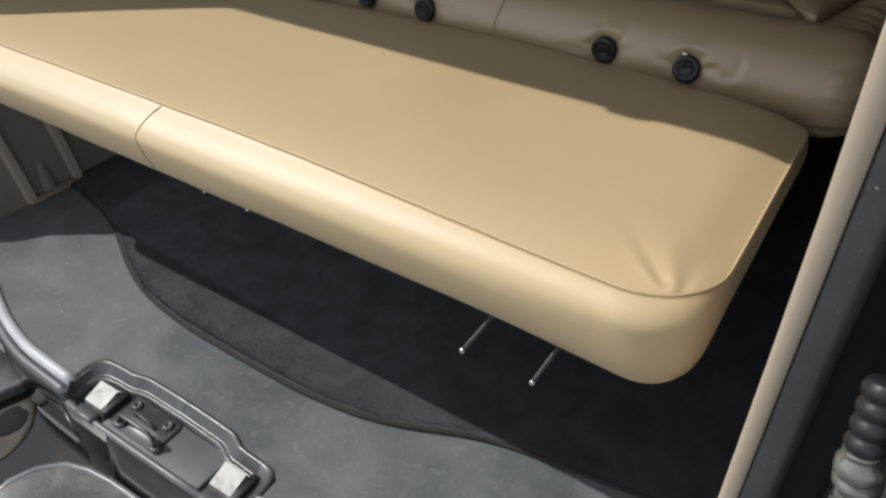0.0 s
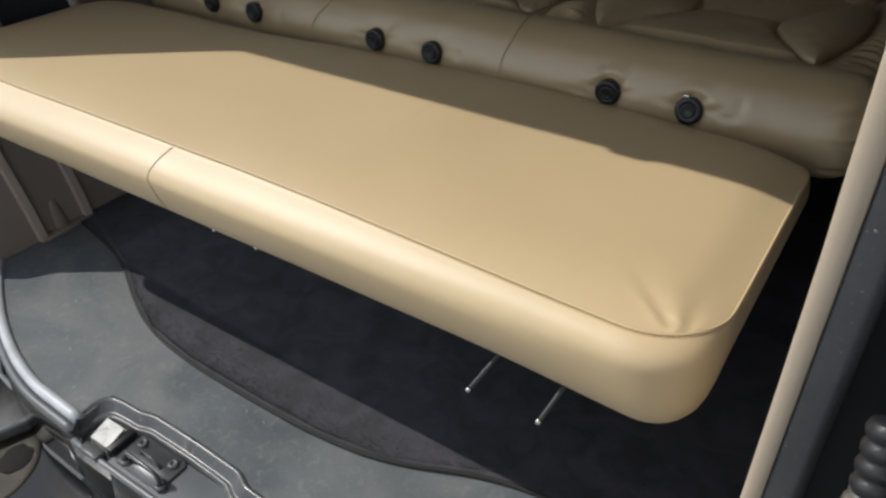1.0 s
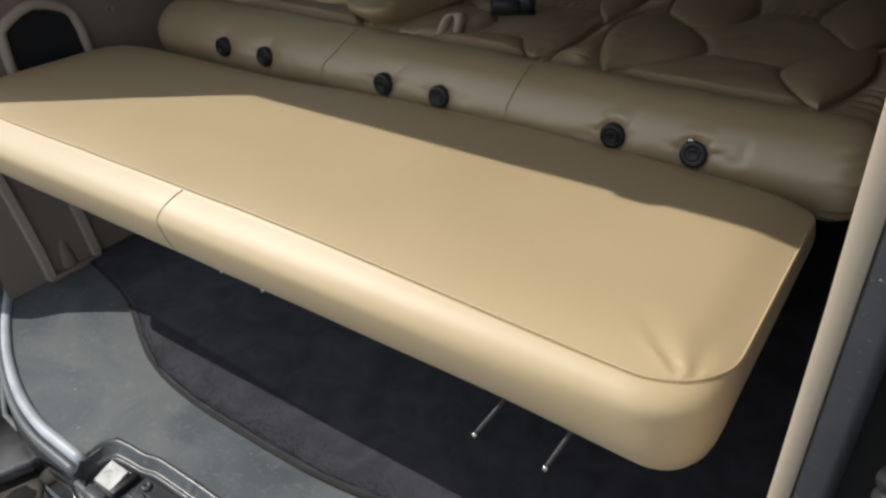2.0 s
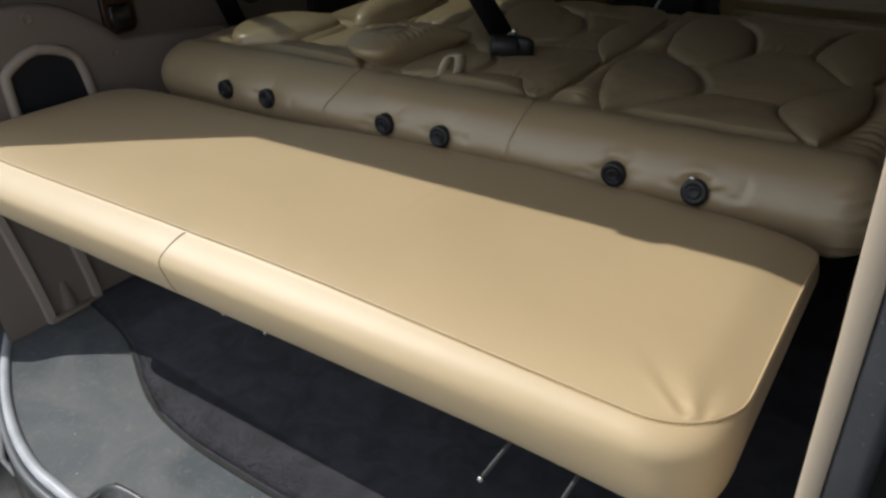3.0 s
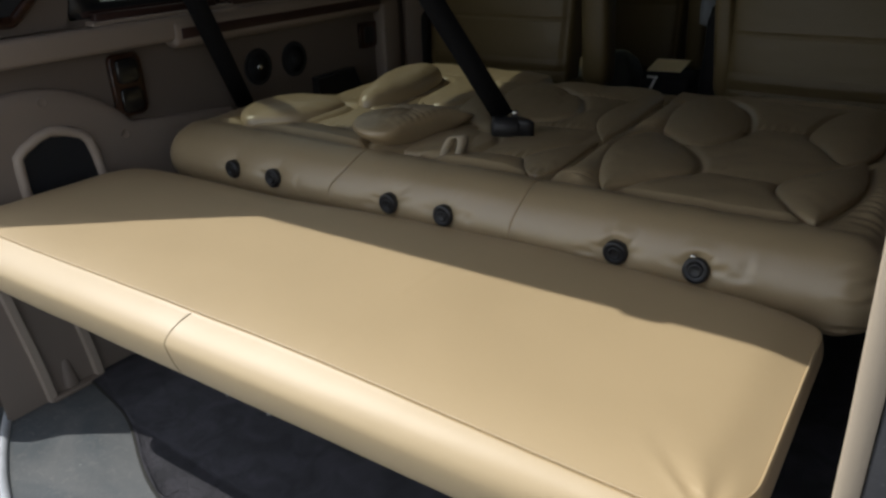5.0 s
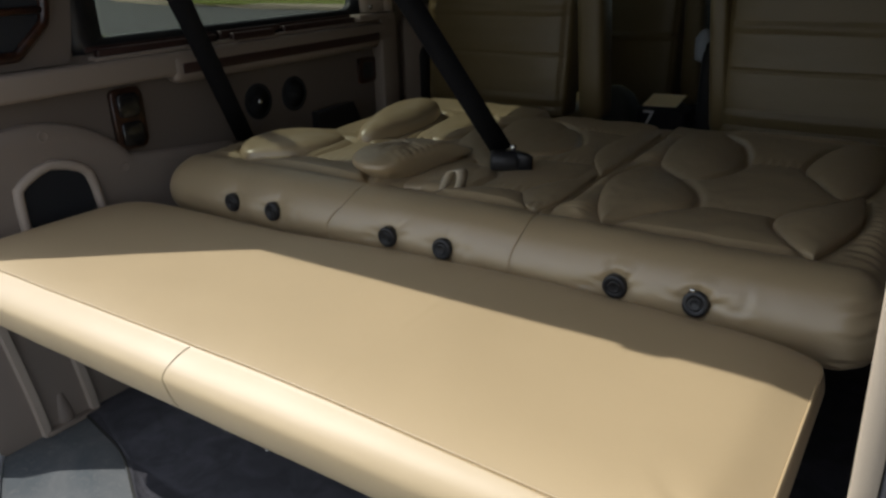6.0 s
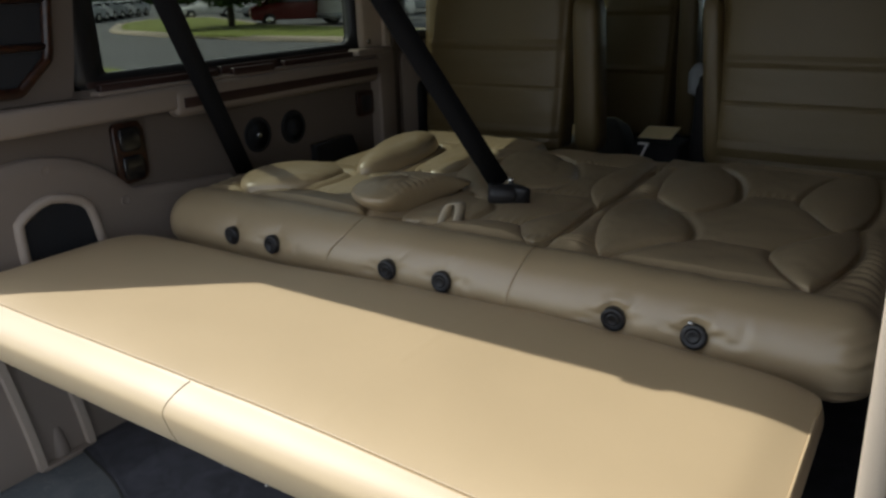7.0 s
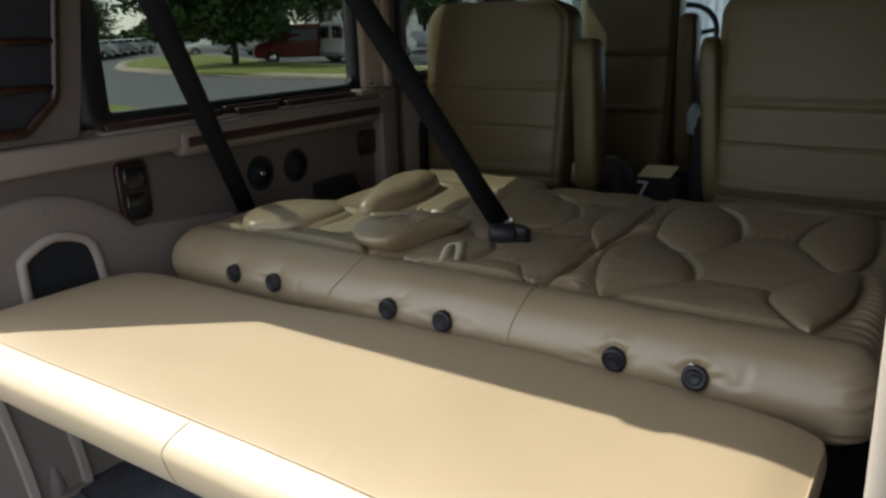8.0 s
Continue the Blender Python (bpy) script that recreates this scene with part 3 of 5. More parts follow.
# an oblong drain well: a dusty sloping rim, the hole's darkness painted on a black cap
well_at = Matrix.Translation((-1.290, 0.292, BZ - 0.030)) @ pose(0, 0, 0, 0, 0, -48)
cup = lathe([(0.104, -0.0045), (0.102, -0.0018), (0.096, -0.0006), (0.086, -0.0002), (0.076, -0.0004), (0.060, -0.0010), (0.046, -0.002), (0.040, -0.0026)], 56)
cup = [(x * (1.0 + 0.05 * noise.noise(Vector((x * 20, y * 20, 3)))), y * 0.70 * (1 + 0.05 * noise.noise(Vector((x * 20, y * 20, 7)))), z + 0.003) for x, y, z in cup[0]], cup[1]
put("well", mesh("well", *moved(cup, well_at), DUSTY), bumper, "oblong drain well full of brown dust")
hole = lathe([(0.041, 0.0), (0.034, 0.0042), (0.004, 0.0045)], 32)
hole = [(x * (1 + 0.25 * noise.noise(Vector((x * 40, y * 40, 1)))), y * 0.85 * (1 + 0.25 * noise.noise(Vector((x * 40, y * 40, 5)))), z) for x, y, z in hole[0]], hole[1]
put("drain", mesh("drain", *moved(hole, Matrix.Translation((0.014, 0.022, 0)) @ well_at), mat("dull_black", (0.006, 0.005, 0.004), 0.9)), bumper, "raised cap painted black as the dark drain hole")
pads = ([(-1.95, 0.08), (-1.47, 0.08), (-1.405, 0.20), (-1.340, 0.335), (-1.318, 0.384), (-1.324, 0.398), (-1.350, 0.404)] + [(x, bow(x) - 0.045) for x in np.linspace(-1.50, -1.90, 7)],
        [(-1.125, 0.06), (0.15, 0.06), (0.15, 0.318), (-0.887, 0.328), (-0.960, 0.327), (-1.017, 0.320), (-1.066, 0.304), (-1.103, 0.266), (-1.119, 0.225)])
for pd in pads:
    put("step_pad", mesh("step_pad", *slab(pd, BZ - 0.03, BZ, 0.006, 3), STEPPAD), bumper, "grey grained step pad")
    put("pad_rim", mesh("pad_rim", *tube([(x, y, BZ - 0.003) for x, y in pd], 0.0070, 10, closed=True), RIM_WORN), bumper, "worn bright rim")
# ---------- the cushion over the rear ----------
CX0, CX1, CY0, CY1 = -1.722, -0.069, 0.560, 1.104


def crease(x, y):
    """Small folds running in from the front right corner, and the joint of the boards under the cover."""
    h = 0.00045 * math.exp(-((x + 0.668) / 0.006) ** 2) - 0.0003 * math.exp(-((x + 0.655) / 0.008) ** 2)
    dx, dy = x + 0.119, y - 0.604
    d = math.hypot(dx, dy)
    if d < 0.22:
        a = math.atan2(dy, -dx)
        env = smooth01((d - 0.001) / 0.008) * math.exp(-(d / 0.062) ** 1.6)
        h += 0.0058 * env * (math.exp(-((a - 1.20) / 0.17) ** 2) - 0.9 * math.exp(-((a - 0.86) / 0.10) ** 2) + 0.45 * math.exp(-((a - 0.62) / 0.12) ** 2) - 0.55 * math.exp(-((a - 1.55) / 0.11) ** 2) + 0.3 * math.exp(-((a - 1.80) / 0.12) ** 2))
    return h


def cushion_ring(inset, z, dome=False, low=False):
    """One closed line round the cushion; the ends are steeper than the front."""
    side = 0.010 + (1.4 * inset if low else 0.20 * min(inset, 0.0425) + max(0.0, inset - 0.0425))
    side_r = 0.010 + 0.75 * inset if low else side
    rr = [min(max(q - inset * 0.9, 0.02), 0.95 * ((CY1 - CY0) / 2 - inset)) for q in (0.085, 0.078, 0.085, 0.15)]
    if not low:  # the cover's seam turns the passenger corner in a wider bow than its foot
        rr[1] = min(max(0.095 - 1.2 * max(0.0, inset - 0.042), 0.02), 0.9 * ((CY1 - CY0) / 2 - inset))
    pts = rounded(CX0 + side, CX1 - side_r, CY0 + inset, CY1 - inset, rr, 12)
    p = np.array(pts + pts[:1])
    s = np.r_[0, np.cumsum(np.hypot(*np.diff(p, axis=0).T))]
    n = 520
    w = np.linspace(0, s[-1], n, endpoint=False)
    bulge = lambda a, b: b + 0.052 * float(np.interp(a, (-1.72, -1.2, -0.9, -0.6, -0.4, -0.2, -0.07), (0, 0.05, 0.75, 1, 0.92, 0.58, 0.1))) * smooth01((b - 0.86) / 0.2) + 0.016 * smooth01((b - 0.95) / 0.15)
    droop = lambda a, b: (-0.008 if low else 0.003) * math.exp(-((a + 0.10) / 0.17) ** 2 - ((b - 0.575) / 0.13) ** 2) - (0.0 if low else 0.024 * smooth01((b - 1.00) / 0.11) ** 1.6)
    # at the passenger end the cover dips to its seam, with a soft lip outside it
    dip = lambda a, b: 0.0 if low or inset < 0.032 else -0.0055 * smooth01((inset - 0.032) / 0.006) * smooth01((a - CX1 + 0.085) / 0.066) * smooth01((b - 0.63) / 0.09)
    # towards the passenger corner the front stands up straighter under the seam
    full = lambda a, b: b - 0.78 * inset * (1 - inset / 0.0378) * smooth01((a + 0.80) / 0.68) * smooth01((0.66 - b) / 0.05) if not low and inset < 0.0378 else b
    # the passenger end is drawn in under its lip
    tuck = lambda a, b: a - 0.026 * smooth01((0.386 - z) / 0.05) * smooth01((a + 0.30) / 0.18) * smooth01((b - 0.62) / 0.30)
    # the seam runs further in towards the driver side
    slant = lambda a: float(np.interp(a, (-0.95, -0.80, -0.64, -0.46, -0.28, -0.12), (0.0170, 0.0162, 0.0126, 0.0045, -0.0045, -0.0125)))
    run = lambda a, b: b + (0.0 if low else slant(a) * min(1.0, inset / 0.034) * smooth01((0.78 - b) / 0.12))
    return [(tuck(a, b), run(a, full(a, bulge(a, b))), z + droop(a, b) * (1.45 if low else 1.0) + (crease(a, b) if dome else 0) + dip(a, b) + 0.0014 * noise.noise(Vector((a * 7, b * 7, z * 9)))) for a, b in zip(np.interp(w, s, p[:, 0]), np.interp(w, s, p[:, 1]))]


low_rows = [(0.20, 0.312), (0.06, 0.312), (0.040, 0.314), (0.022, 0.322), (0.0135, 0.334), (0.0075, 0.350), (0.0032, 0.369)]
rows = [(0.0008, 0.3815), (0.0009, 0.3865), (0.0019, 0.3912), (0.0042, 0.3965), (0.009, 0.4034), (0.016, 0.4102), (0.024, 0.4167), (0.031, 0.4216), (0.0355, 0.4244), (0.0378, 0.4262), (0.0392, 0.4251), (0.0406, 0.4262), (0.0418, 0.4268)]
top = [(0.0430, 0.4271), (0.0455, 0.4277), (0.050, 0.4285), (0.055, 0.4292)] + [(0.055 + 0.0075 * i, 0.4292 + 0.0071 * (1 - math.exp(-i * 0.16))) for i in range(1, 29)]
cushion = thing("bed_cushion", "tan leather bed extension cushion with stitched piping seam", "cushion", (MID, 0.83, 0.312))
cv, cf = rings([cushion_ring(i, z, False, True) for i, z in low_rows] + [cushion_ring(i, z) for i, z in rows] + [cushion_ring(i, z, True) for i, z in top])
cap = cf.pop()
# close the crown with strips from front to back
front_ = [i for i in cap if cv[i][1] < (CY0 + CY1) / 2]
back_ = [i for i in cap if cv[i][1] >= (CY0 + CY1) / 2]
front_.sort(key=lambda i: cv[i][0])
back_.sort(key=lambda i: cv[i][0])
i = j = 0
while i < len(front_) - 1 or j < len(back_) - 1:
    if j == len(back_) - 1 or (i < len(front_) - 1 and cv[front_[i + 1]][0] <= cv[back_[j + 1]][0]):
        cf.append((front_[i], front_[i + 1], back_[j]))
        i += 1
    else:
        cf.append((front_[i], back_[j + 1], back_[j]))
        j += 1
put("cover", mesh("cover", cv, cf, TAN), cushion)
rows = low_rows + rows
# stitches along the seam
st, n = [], 0
ring = cushion_ring(0.0370, 0.4266)
p = np.array(ring + ring[:1])
s = np.r_[0, np.cumsum(np.linalg.norm(np.diff(p, axis=0), axis=1))]
for d in np.arange(0, s[-1], 0.0062):
    a = np.array([np.interp(d, s, p[:, k]) for k in range(3)])
    b = np.array([np.interp(min(d + 0.0045, s[-1]), s, p[:, k]) for k in range(3)])
    if a[1] > 1.0 or a[0] < -1.6:
        continue
    st.append(tube([a, (a + b) / 2 + np.array([0, 0, 0.0005]), b], 0.00045, 4))
tagged(put("stitching", mesh("stitching", *join(*st), THREAD), cushion, "fine tan thread stitches"), kind="stuff")
bead = cushion_ring(0.0396, 0.4274)
first = next(i for i in range(len(bead)) if bead[i][1] < 0.66 and bead[i - 1][1] >= 0.66)
bead = bead[first:] + bead[:first]
bead = bead[:next(i for i in range(len(bead)) if bead[i][0] > -0.2 and bead[i][1] > 1.0)]
put("piping", mesh("piping", *tube(bead, 0.0017, 8), TAN), cushion, "narrow tan leather piping")
# cross seam on the front face
fs_path = [(-0.928 - 0.012 * math.sin(math.pi * k / 11), CY0 + i - 0.0002, z) for k, (i, z) in enumerate((i + 0.017 * min(1.0, i / 0.037) * (z > 0.38), z) for i, z in rows[4:16])]
put("front_seam", mesh("front_seam", *tube(fs_path, 0.0008, 6), mat("seam_thread", (0.28, 0.205, 0.12), 0.8)), cushion, "sewn cross seam")
DULLROD = mat("dull_rod_steel", (0.045, 0.045, 0.047), 0.5, 0.3, 0.15, 300, 0.3, 25, 0.1)
# board under the cushion, and the rods on which it slides
board = thing("cushion_board", "dark board carrying the bed cushion", "board", (MID, 0.85, 0.30))
put("panel", mesh("panel", *box(-1.66, -0.175, 0.635, 1.08, 0.302, 0.312, 0.003), BLACK), board)
for rx, ry in ((-0.333, 0.526), (-0.239, 0.527), (-0.860, 0.600), (-0.766, 0.600)):
    rod = thing("slide_rod", "thin bright steel support rod under the cushion", "rod", (rx, ry, 0.30), group="slide rods")
    put("shaft", mesh("shaft", *tube([(rx, ry + 0.003, 0.300), (rx, 1.25, 0.300)], 0.0030, 10), DULLROD), rod)
    put("tip", mesh("tip", *tube([(rx, ry, 0.300), (rx, ry + 0.005, 0.300)], 0.0034, 10), STEEL), rod, "bright cut end")

# ---------- the sofa laid flat as a bed ----------
BED_X = (-1.715, -1.105, -0.646, -0.014)
BED_PROFILE = [(1.3, 0.355), (1.2238, 0.35), (1.175, 0.355), (1.148, 0.368), (1.132, 0.392), (1.127, 0.42), (1.131, 0.448), (1.145, 0.475), (1.168, 0.496), (1.193, 0.508), (1.218, 0.513), (1.2335, 0.511), (1.2425, 0.507), (1.2478, 0.501)]
pr = np.array(BED_PROFILE)
ps = np.r_[0, np.cumsum(np.hypot(*np.diff(pr, axis=0).T))]
pw = np.r_[ps[:2], np.linspace(ps[2], ps[-1], 62)]
soft_ = [np.convolve(np.pad(np.interp(pw[2:], ps, pr[:, i]), 4, mode="edge"), np.ones(9) / 9, mode="valid") for i in (0, 1)]
BED_PROFILE = BED_PROFILE[:2] + [(float(a), float(b)) for a, b in zip(*soft_)]
BOLTS = (-1.421, -1.283, -0.939, -0.800, -0.436, -0.295)


PADS = [
    # passenger side section
    (0.021, [(-0.509, 1.246), (-0.548, 1.32), (-0.582, 1.42), (-0.597, 1.53), (-0.560, 1.640), (-0.476, 1.583), (-0.408, 1.48), (-0.400, 1.405), (-0.450, 1.335)], (0,), False),
    (0.021, [(-0.530, 1.665), (-0.556, 1.74), (-0.578, 1.87), (-0.572, 2.00), (-0.515, 2.05), (-0.440, 1.955), (-0.392, 1.82), (-0.385, 1.69), (-0.440, 1.595)], (), False),
    (0.018, [(-0.232, 1.382), (-0.200, 1.480), (-0.112, 1.605), (-0.100, 1.50), (-0.107, 1.405), (-0.145, 1.250), (-0.188, 1.290)], (2, 5), False),
    (0.018, [(-0.240, 1.753), (-0.237, 1.880), (-0.198, 2.035), (-0.125, 2.075), (-0.096, 1.843), (-0.108, 1.680), (-0.148, 1.597), (-0.200, 1.670)], (), False),
    # middle section
    (0.062, [(-1.050, 1.235), (-1.105, 1.240), (-1.150, 1.285), (-1.148, 1.350), (-1.118, 1.42), (-1.080, 1.48), (-1.030, 1.535), (-0.985, 1.545), (-0.968, 1.50), (-0.985, 1.43), (-1.003, 1.34), (-1.018, 1.265)], (), True),
    (0.014, [(-0.985, 1.262), (-1.000, 1.40), (-0.985, 1.455), (-0.945, 1.474), (-0.893, 1.455), (-0.862, 1.395), (-0.880, 1.31), (-0.930, 1.262)], (), False),
    (0.018, [(-1.060, 1.850), (-1.075, 1.97), (-1.010, 2.00), (-0.930, 1.96), (-0.855, 1.86), (-0.806, 1.745), (-0.835, 1.650), (-0.930, 1.63), (-1.010, 1.72)], (), False),
    (0.015, [(-0.634, 1.541), (-0.701, 1.655), (-0.722, 1.740), (-0.718, 1.866), (-0.690, 1.985), (-0.650, 1.99), (-0.636, 1.85), (-0.628, 1.696)], (0,), False),
    (0.009, [(-0.706, 1.290), (-0.727, 1.342), (-0.715, 1.394), (-0.685, 1.444), (-0.640, 1.525), (-0.634, 1.40), (-0.634, 1.31), (-0.655, 1.252)], (4,), False),
    (0.014, [(-1.060, 1.600), (-1.115, 1.72), (-1.135, 1.83), (-1.085, 1.87), (-1.01, 1.72), (-0.940, 1.58), (-0.885, 1.475), (-0.960, 1.51)], (), False),
    # driver side section
    (0.040, [(-1.494, 1.255), (-1.558, 1.30), (-1.598, 1.385), (-1.575, 1.475), (-1.490, 1.53), (-1.40, 1.525), (-1.362, 1.485), (-1.358, 1.40), (-1.385, 1.325), (-1.44, 1.277)], (), False),
    (0.066, [(-1.345, 1.532), (-1.298, 1.53), (-1.270, 1.62), (-1.264, 1.72), (-1.290, 1.83), (-1.335, 1.92), (-1.385, 1.965), (-1.432, 1.92), (-1.436, 1.82), (-1.408, 1.67)], (), False),
    (0.016, [(-1.235, 1.66), (-1.25, 1.78), (-1.285, 1.89), (-1.28, 1.97), (-1.20, 1.97), (-1.155, 1.87), (-1.145, 1.75), (-1.175, 1.66)], (), False),
]


def pad_line(corners, sharp=(), grow=1.0):
    """A closed curved line through a few corners; sharp corners stay pointed."""
    n = len(corners)
    line = []
    for i in range(n):
        p0, p1, p2, p3 = (Vector(corners[(i + d) % n]) for d in (-1, 0, 1, 2))
        t1 = (p2 - p0) * 0.5 if i not in sharp else (p2 - p1) * 0.8
        t2 = (p3 - p1) * 0.5 if (i + 1) % n not in sharp else (p2 - p1) * 0.8
        for s_ in range(16):
            a = s_ / 16
            line.append(p1 * (2 * a ** 3 - 3 * a * a + 1) + t1 * (a ** 3 - 2 * a * a + a) + p2 * (3 * a * a - 2 * a ** 3) + t2 * (a ** 3 - a * a))
    c = sum(line, Vector((0, 0))) / n / 16
    return [c + (q - c) * grow for q in line]


PAD_LINES = [pad_line(c, s, 1.0 if keep else 1.02) for h, c, s, keep in PADS]
LINE_PTS = np.array([(q.x, q.y) for ln in PAD_LINES for q in ln])


def groove(x, y):
    """Depth of the sewn-down channel round the pads."""
    d2 = ((LINE_PTS[:, 0] - x) ** 2 + (LINE_PTS[:, 1] - y) ** 2).min()
    return 0.012 * math.exp(-d2 / 0.009 ** 2) + 0.003 * math.exp(-d2 / 0.028 ** 2)


def bed_top(x, y):
    """Height of the quilted face, without the sewn pads: panels swelling between cross seams, pleats at their ends."""
    z = 0.504
    for cx, w, cuts in ((-0.315, 0.185, (1.247, 1.430, 1.800, 2.110, 2.36)), (-0.860, 0.17, (1.247, 1.335, 1.600, 1.95, 2.36)), (-1.360, 0.26, (1.235, 1.345, 1.62, 2.02, 2.36))):
        a = max(0.0, 1 - abs((x - cx) / w) ** 4)
        for cut in cuts[1:-1]:  # short gathers along the cross seams
            d = y - cut + 0.012 * (1 - ((x - cx) / w) ** 2)
            if a > 0 and abs(d) < 0.05:
                z += 0.0045 * math.exp(-((d - 0.012) / 0.017) ** 2) * max(0.0, noise.noise(Vector((x * 8, cut * 7, 0))) + 0.1) * math.sin(x * 2 * math.pi / 0.021 + 5 * noise.noise(Vector((x * 14, y * 9, 3))))
        for y0, y1 in zip(cuts, cuts[1:]):
            sag = 0.012 * (1 - ((x - cx) / w) ** 2)
            if y0 - sag < y < y1 - sag and a > 0:
                b = (y - y0 + sag) / (y1 - y0)
                z += 0.012 * a ** 0.5 * max(0.0, 1 - abs(2 * b - 1) ** 2.8) ** 0.6
    band = math.exp(-((x + 0.597) / 0.034) ** 4) if -0.66 < x < -0.53 else 0.0
    if band > 0.02:  # a narrow stuffed band along the joint, gathered in three places
        z += 0.013 * band * smooth01((2.05 - y) / 0.1)
        for cy, wy, deep in ((1.272, 0.030, 0.0042), (1.455, 0.026, 0.0034), (1.705, 0.040, 0.0046), (1.96, 0.03, 0.003)):
            z += deep * band * math.exp(-((y - cy) / wy) ** 2) * math.sin((y - 0.30 * x) * 2 * math.pi / 0.021 + 1.5 * noise.noise(Vector((x * 25, y * 12, cy))))
    for cx, cy, wx, wy in ((-0.062, 1.42, 0.035, 0.14), (-0.06, 1.85, 0.03, 0.15), (-1.62, 1.40, 0.04, 0.12)):
        e = math.exp(-((x - cx) / wx) ** 2 - ((y - cy) / wy) ** 2)
        if e > 0.02:
            z += e * (0.006 + 0.0038 * math.sin((y + 0.35 * x) * 2 * math.pi / 0.030 + 2.2 * noise.noise(Vector((x * 20, y * 20, 0)))))
    return z + 0.004 - groove(x, y)


sofa = thing("sofa_bed", "taupe leather sofa folded flat into a bed", "sofa bed", (MID, 1.7, FZ))
ys = list(np.linspace(1.254, 2.125, 230))
tail = [(2.145, 0.488), (2.160, 0.468), (2.168, 0.44), (2.165, 0.40), (2.14, 0.37)]
for k in range(3):
    x0, x1 = BED_X[k], BED_X[k + 1]
    vs, fs = [], []
    xs = x0 + (x1 - x0) * (0.5 - 0.5 * np.cos(np.linspace(0, np.pi, 130))) * 0.5 + (x1 - x0) * np.linspace(0, 1, 130) * 0.5
    for x in xs:
        dl, dr = x - x0, x1 - x
        rl, rr_ = (0.085 if k == 0 else 0.005), (0.070 if k == 2 else 0.005)
        f = 1.0
        for d, r in ((dl, rl), (dr, rr_)):
            if d < r:
                e = math.sqrt(max(0.0, 1 - ((r - d) / r) ** 2))
                f = min(f, e if r > 0.05 else 0.984 + 0.016 * e)
        col = BED_PROFILE + [(y, bed_top(x, y)) for y in ys] + tail
        for y, z in col:
            if y > 1.9:
                y = 1.9 + (y - 1.9) * (1.0, 0.63, 0.86)[k]
            yc, zc = (1.215 if y < 1.25 else y), 0.425
            if z < 0.49 and y > 1.9:
                yc = y - 0.04
            z2, y2 = zc + (z - zc) * f, yc + (y - yc) * f
            wob = 0.0035 * noise.noise(Vector((x * 7, y2 * 7, z2 * 7 + k))) + 0.0019 * noise.noise(Vector((x * 24, y2 * 24, z2 * 24)))
            # the sewn joints lean towards the passenger side over the bolster
            up = smooth01((z - 0.43) / 0.08) if y < 1.25 else 1.0
            skew = up * (0.045 * (1 - dl / (x1 - x0)) if k == 1 else 0.045 * dl / (x1 - x0) if k == 0 else 0) + up * (0.014 * dl / (x1 - x0) if k == 1 else 0.014 * (1 - dl / (x1 - x0)) if k == 2 else 0)
            if y < 1.25:  # puckers round the bolts
                for n_b, bx in enumerate(BOLTS):
                    q = math.hypot(x - bx, z2 - 0.433)
                    if q < 0.16:
                        g = math.atan2(z2 - 0.433, x - bx)
                        y2 += (0.010 - 0.003 * (n_b > 3)) * math.exp(-(q / 0.034) ** 2)
                        fold = math.exp(-((q - 0.036) / 0.020) ** 2)
                        if n_b > 3:  # the cover lips over the last two caps
                            y2 += 0.006 * math.exp(-(q / 0.028) ** 2) - 0.0050 * math.exp(-((q - 0.038) / 0.008) ** 2) * max(0.0, math.sin(g - 0.2)) ** 2
                        for turn, deep, wide in ((1.75 + 0.25 * math.sin(bx * 40), 1.0, 0.15), (1.05 + 0.2 * math.sin(bx * 90), 0.7, 0.13), (2.95, 0.9, 0.16), (0.25, 0.8, 0.16), (2.4, 0.5, 0.12)):
                            y2 += (0.0028 + 0.0022 * (n_b > 3)) * deep * (0.55 + 0.9 * noise.noise(Vector((bx * 9, turn * 3, 0)))) * fold * (math.exp(-((g - turn) / wide) ** 2) - 0.6 * math.exp(-((g - turn - 2.2 * wide) / wide) ** 2))
                # pinches in the cover beside the caps, gathers at the passenger end
                for cx, cz, wx, wz, deep in ((-0.218, 0.455, 0.009, 0.016, 0.0045), (-0.232, 0.436, 0.016, 0.006, 0.003), (-0.214, 0.430, 0.008, 0.006, -0.003), (-0.205, 0.462, 0.007, 0.018, -0.002), (-0.740, 0.440, 0.008, 0.010, 0.003), (-1.205, 0.437, 0.007, 0.012, 0.003), (-0.99, 0.425, 0.016, 0.006, 0.0035), (-0.49, 0.428, 0.018, 0.006, 0.004)):
                    y2 += deep * math.exp(-((x - cx) / wx) ** 2 - ((z2 - cz) / wz) ** 2)
                if k == 2 and dr < 0.09:
                    y2 += 0.0048 * smooth01((0.09 - dr) / 0.05) * (0.5 + noise.noise(Vector((3, z2 * 30, 0)))) * math.sin(z2 * 2 * math.pi / 0.024 + 20 * dr + 4 * noise.noise(Vector((x * 20, z2 * 20, 0))))
            # the driver side narrows behind its front bolster
            if k == 0 and y > 1.25:
                z2 -= 0.13 * smooth01((-1.715 + 0.20 * smooth01((y - 1.40) / 0.22) - x) / 0.07)
            vs.append((x + skew, y2 + wob * 0.5, z2 + wob))
    m = len(BED_PROFILE) + len(ys) + len(tail)
    for i in range(len(xs) - 1):
        for j in range(m - 1):
            fs.append((i * m + j, i * m + j + 1, (i + 1) * m + j + 1, (i + 1) * m + j))
        fs.append((i * m, (i + 1) * m, (i + 1) * m + m - 1, i * m + m - 1))
    fs.append(tuple(range(m)))
    fs.append(tuple(range((len(xs) - 1) * m, len(xs) * m))[::-1])
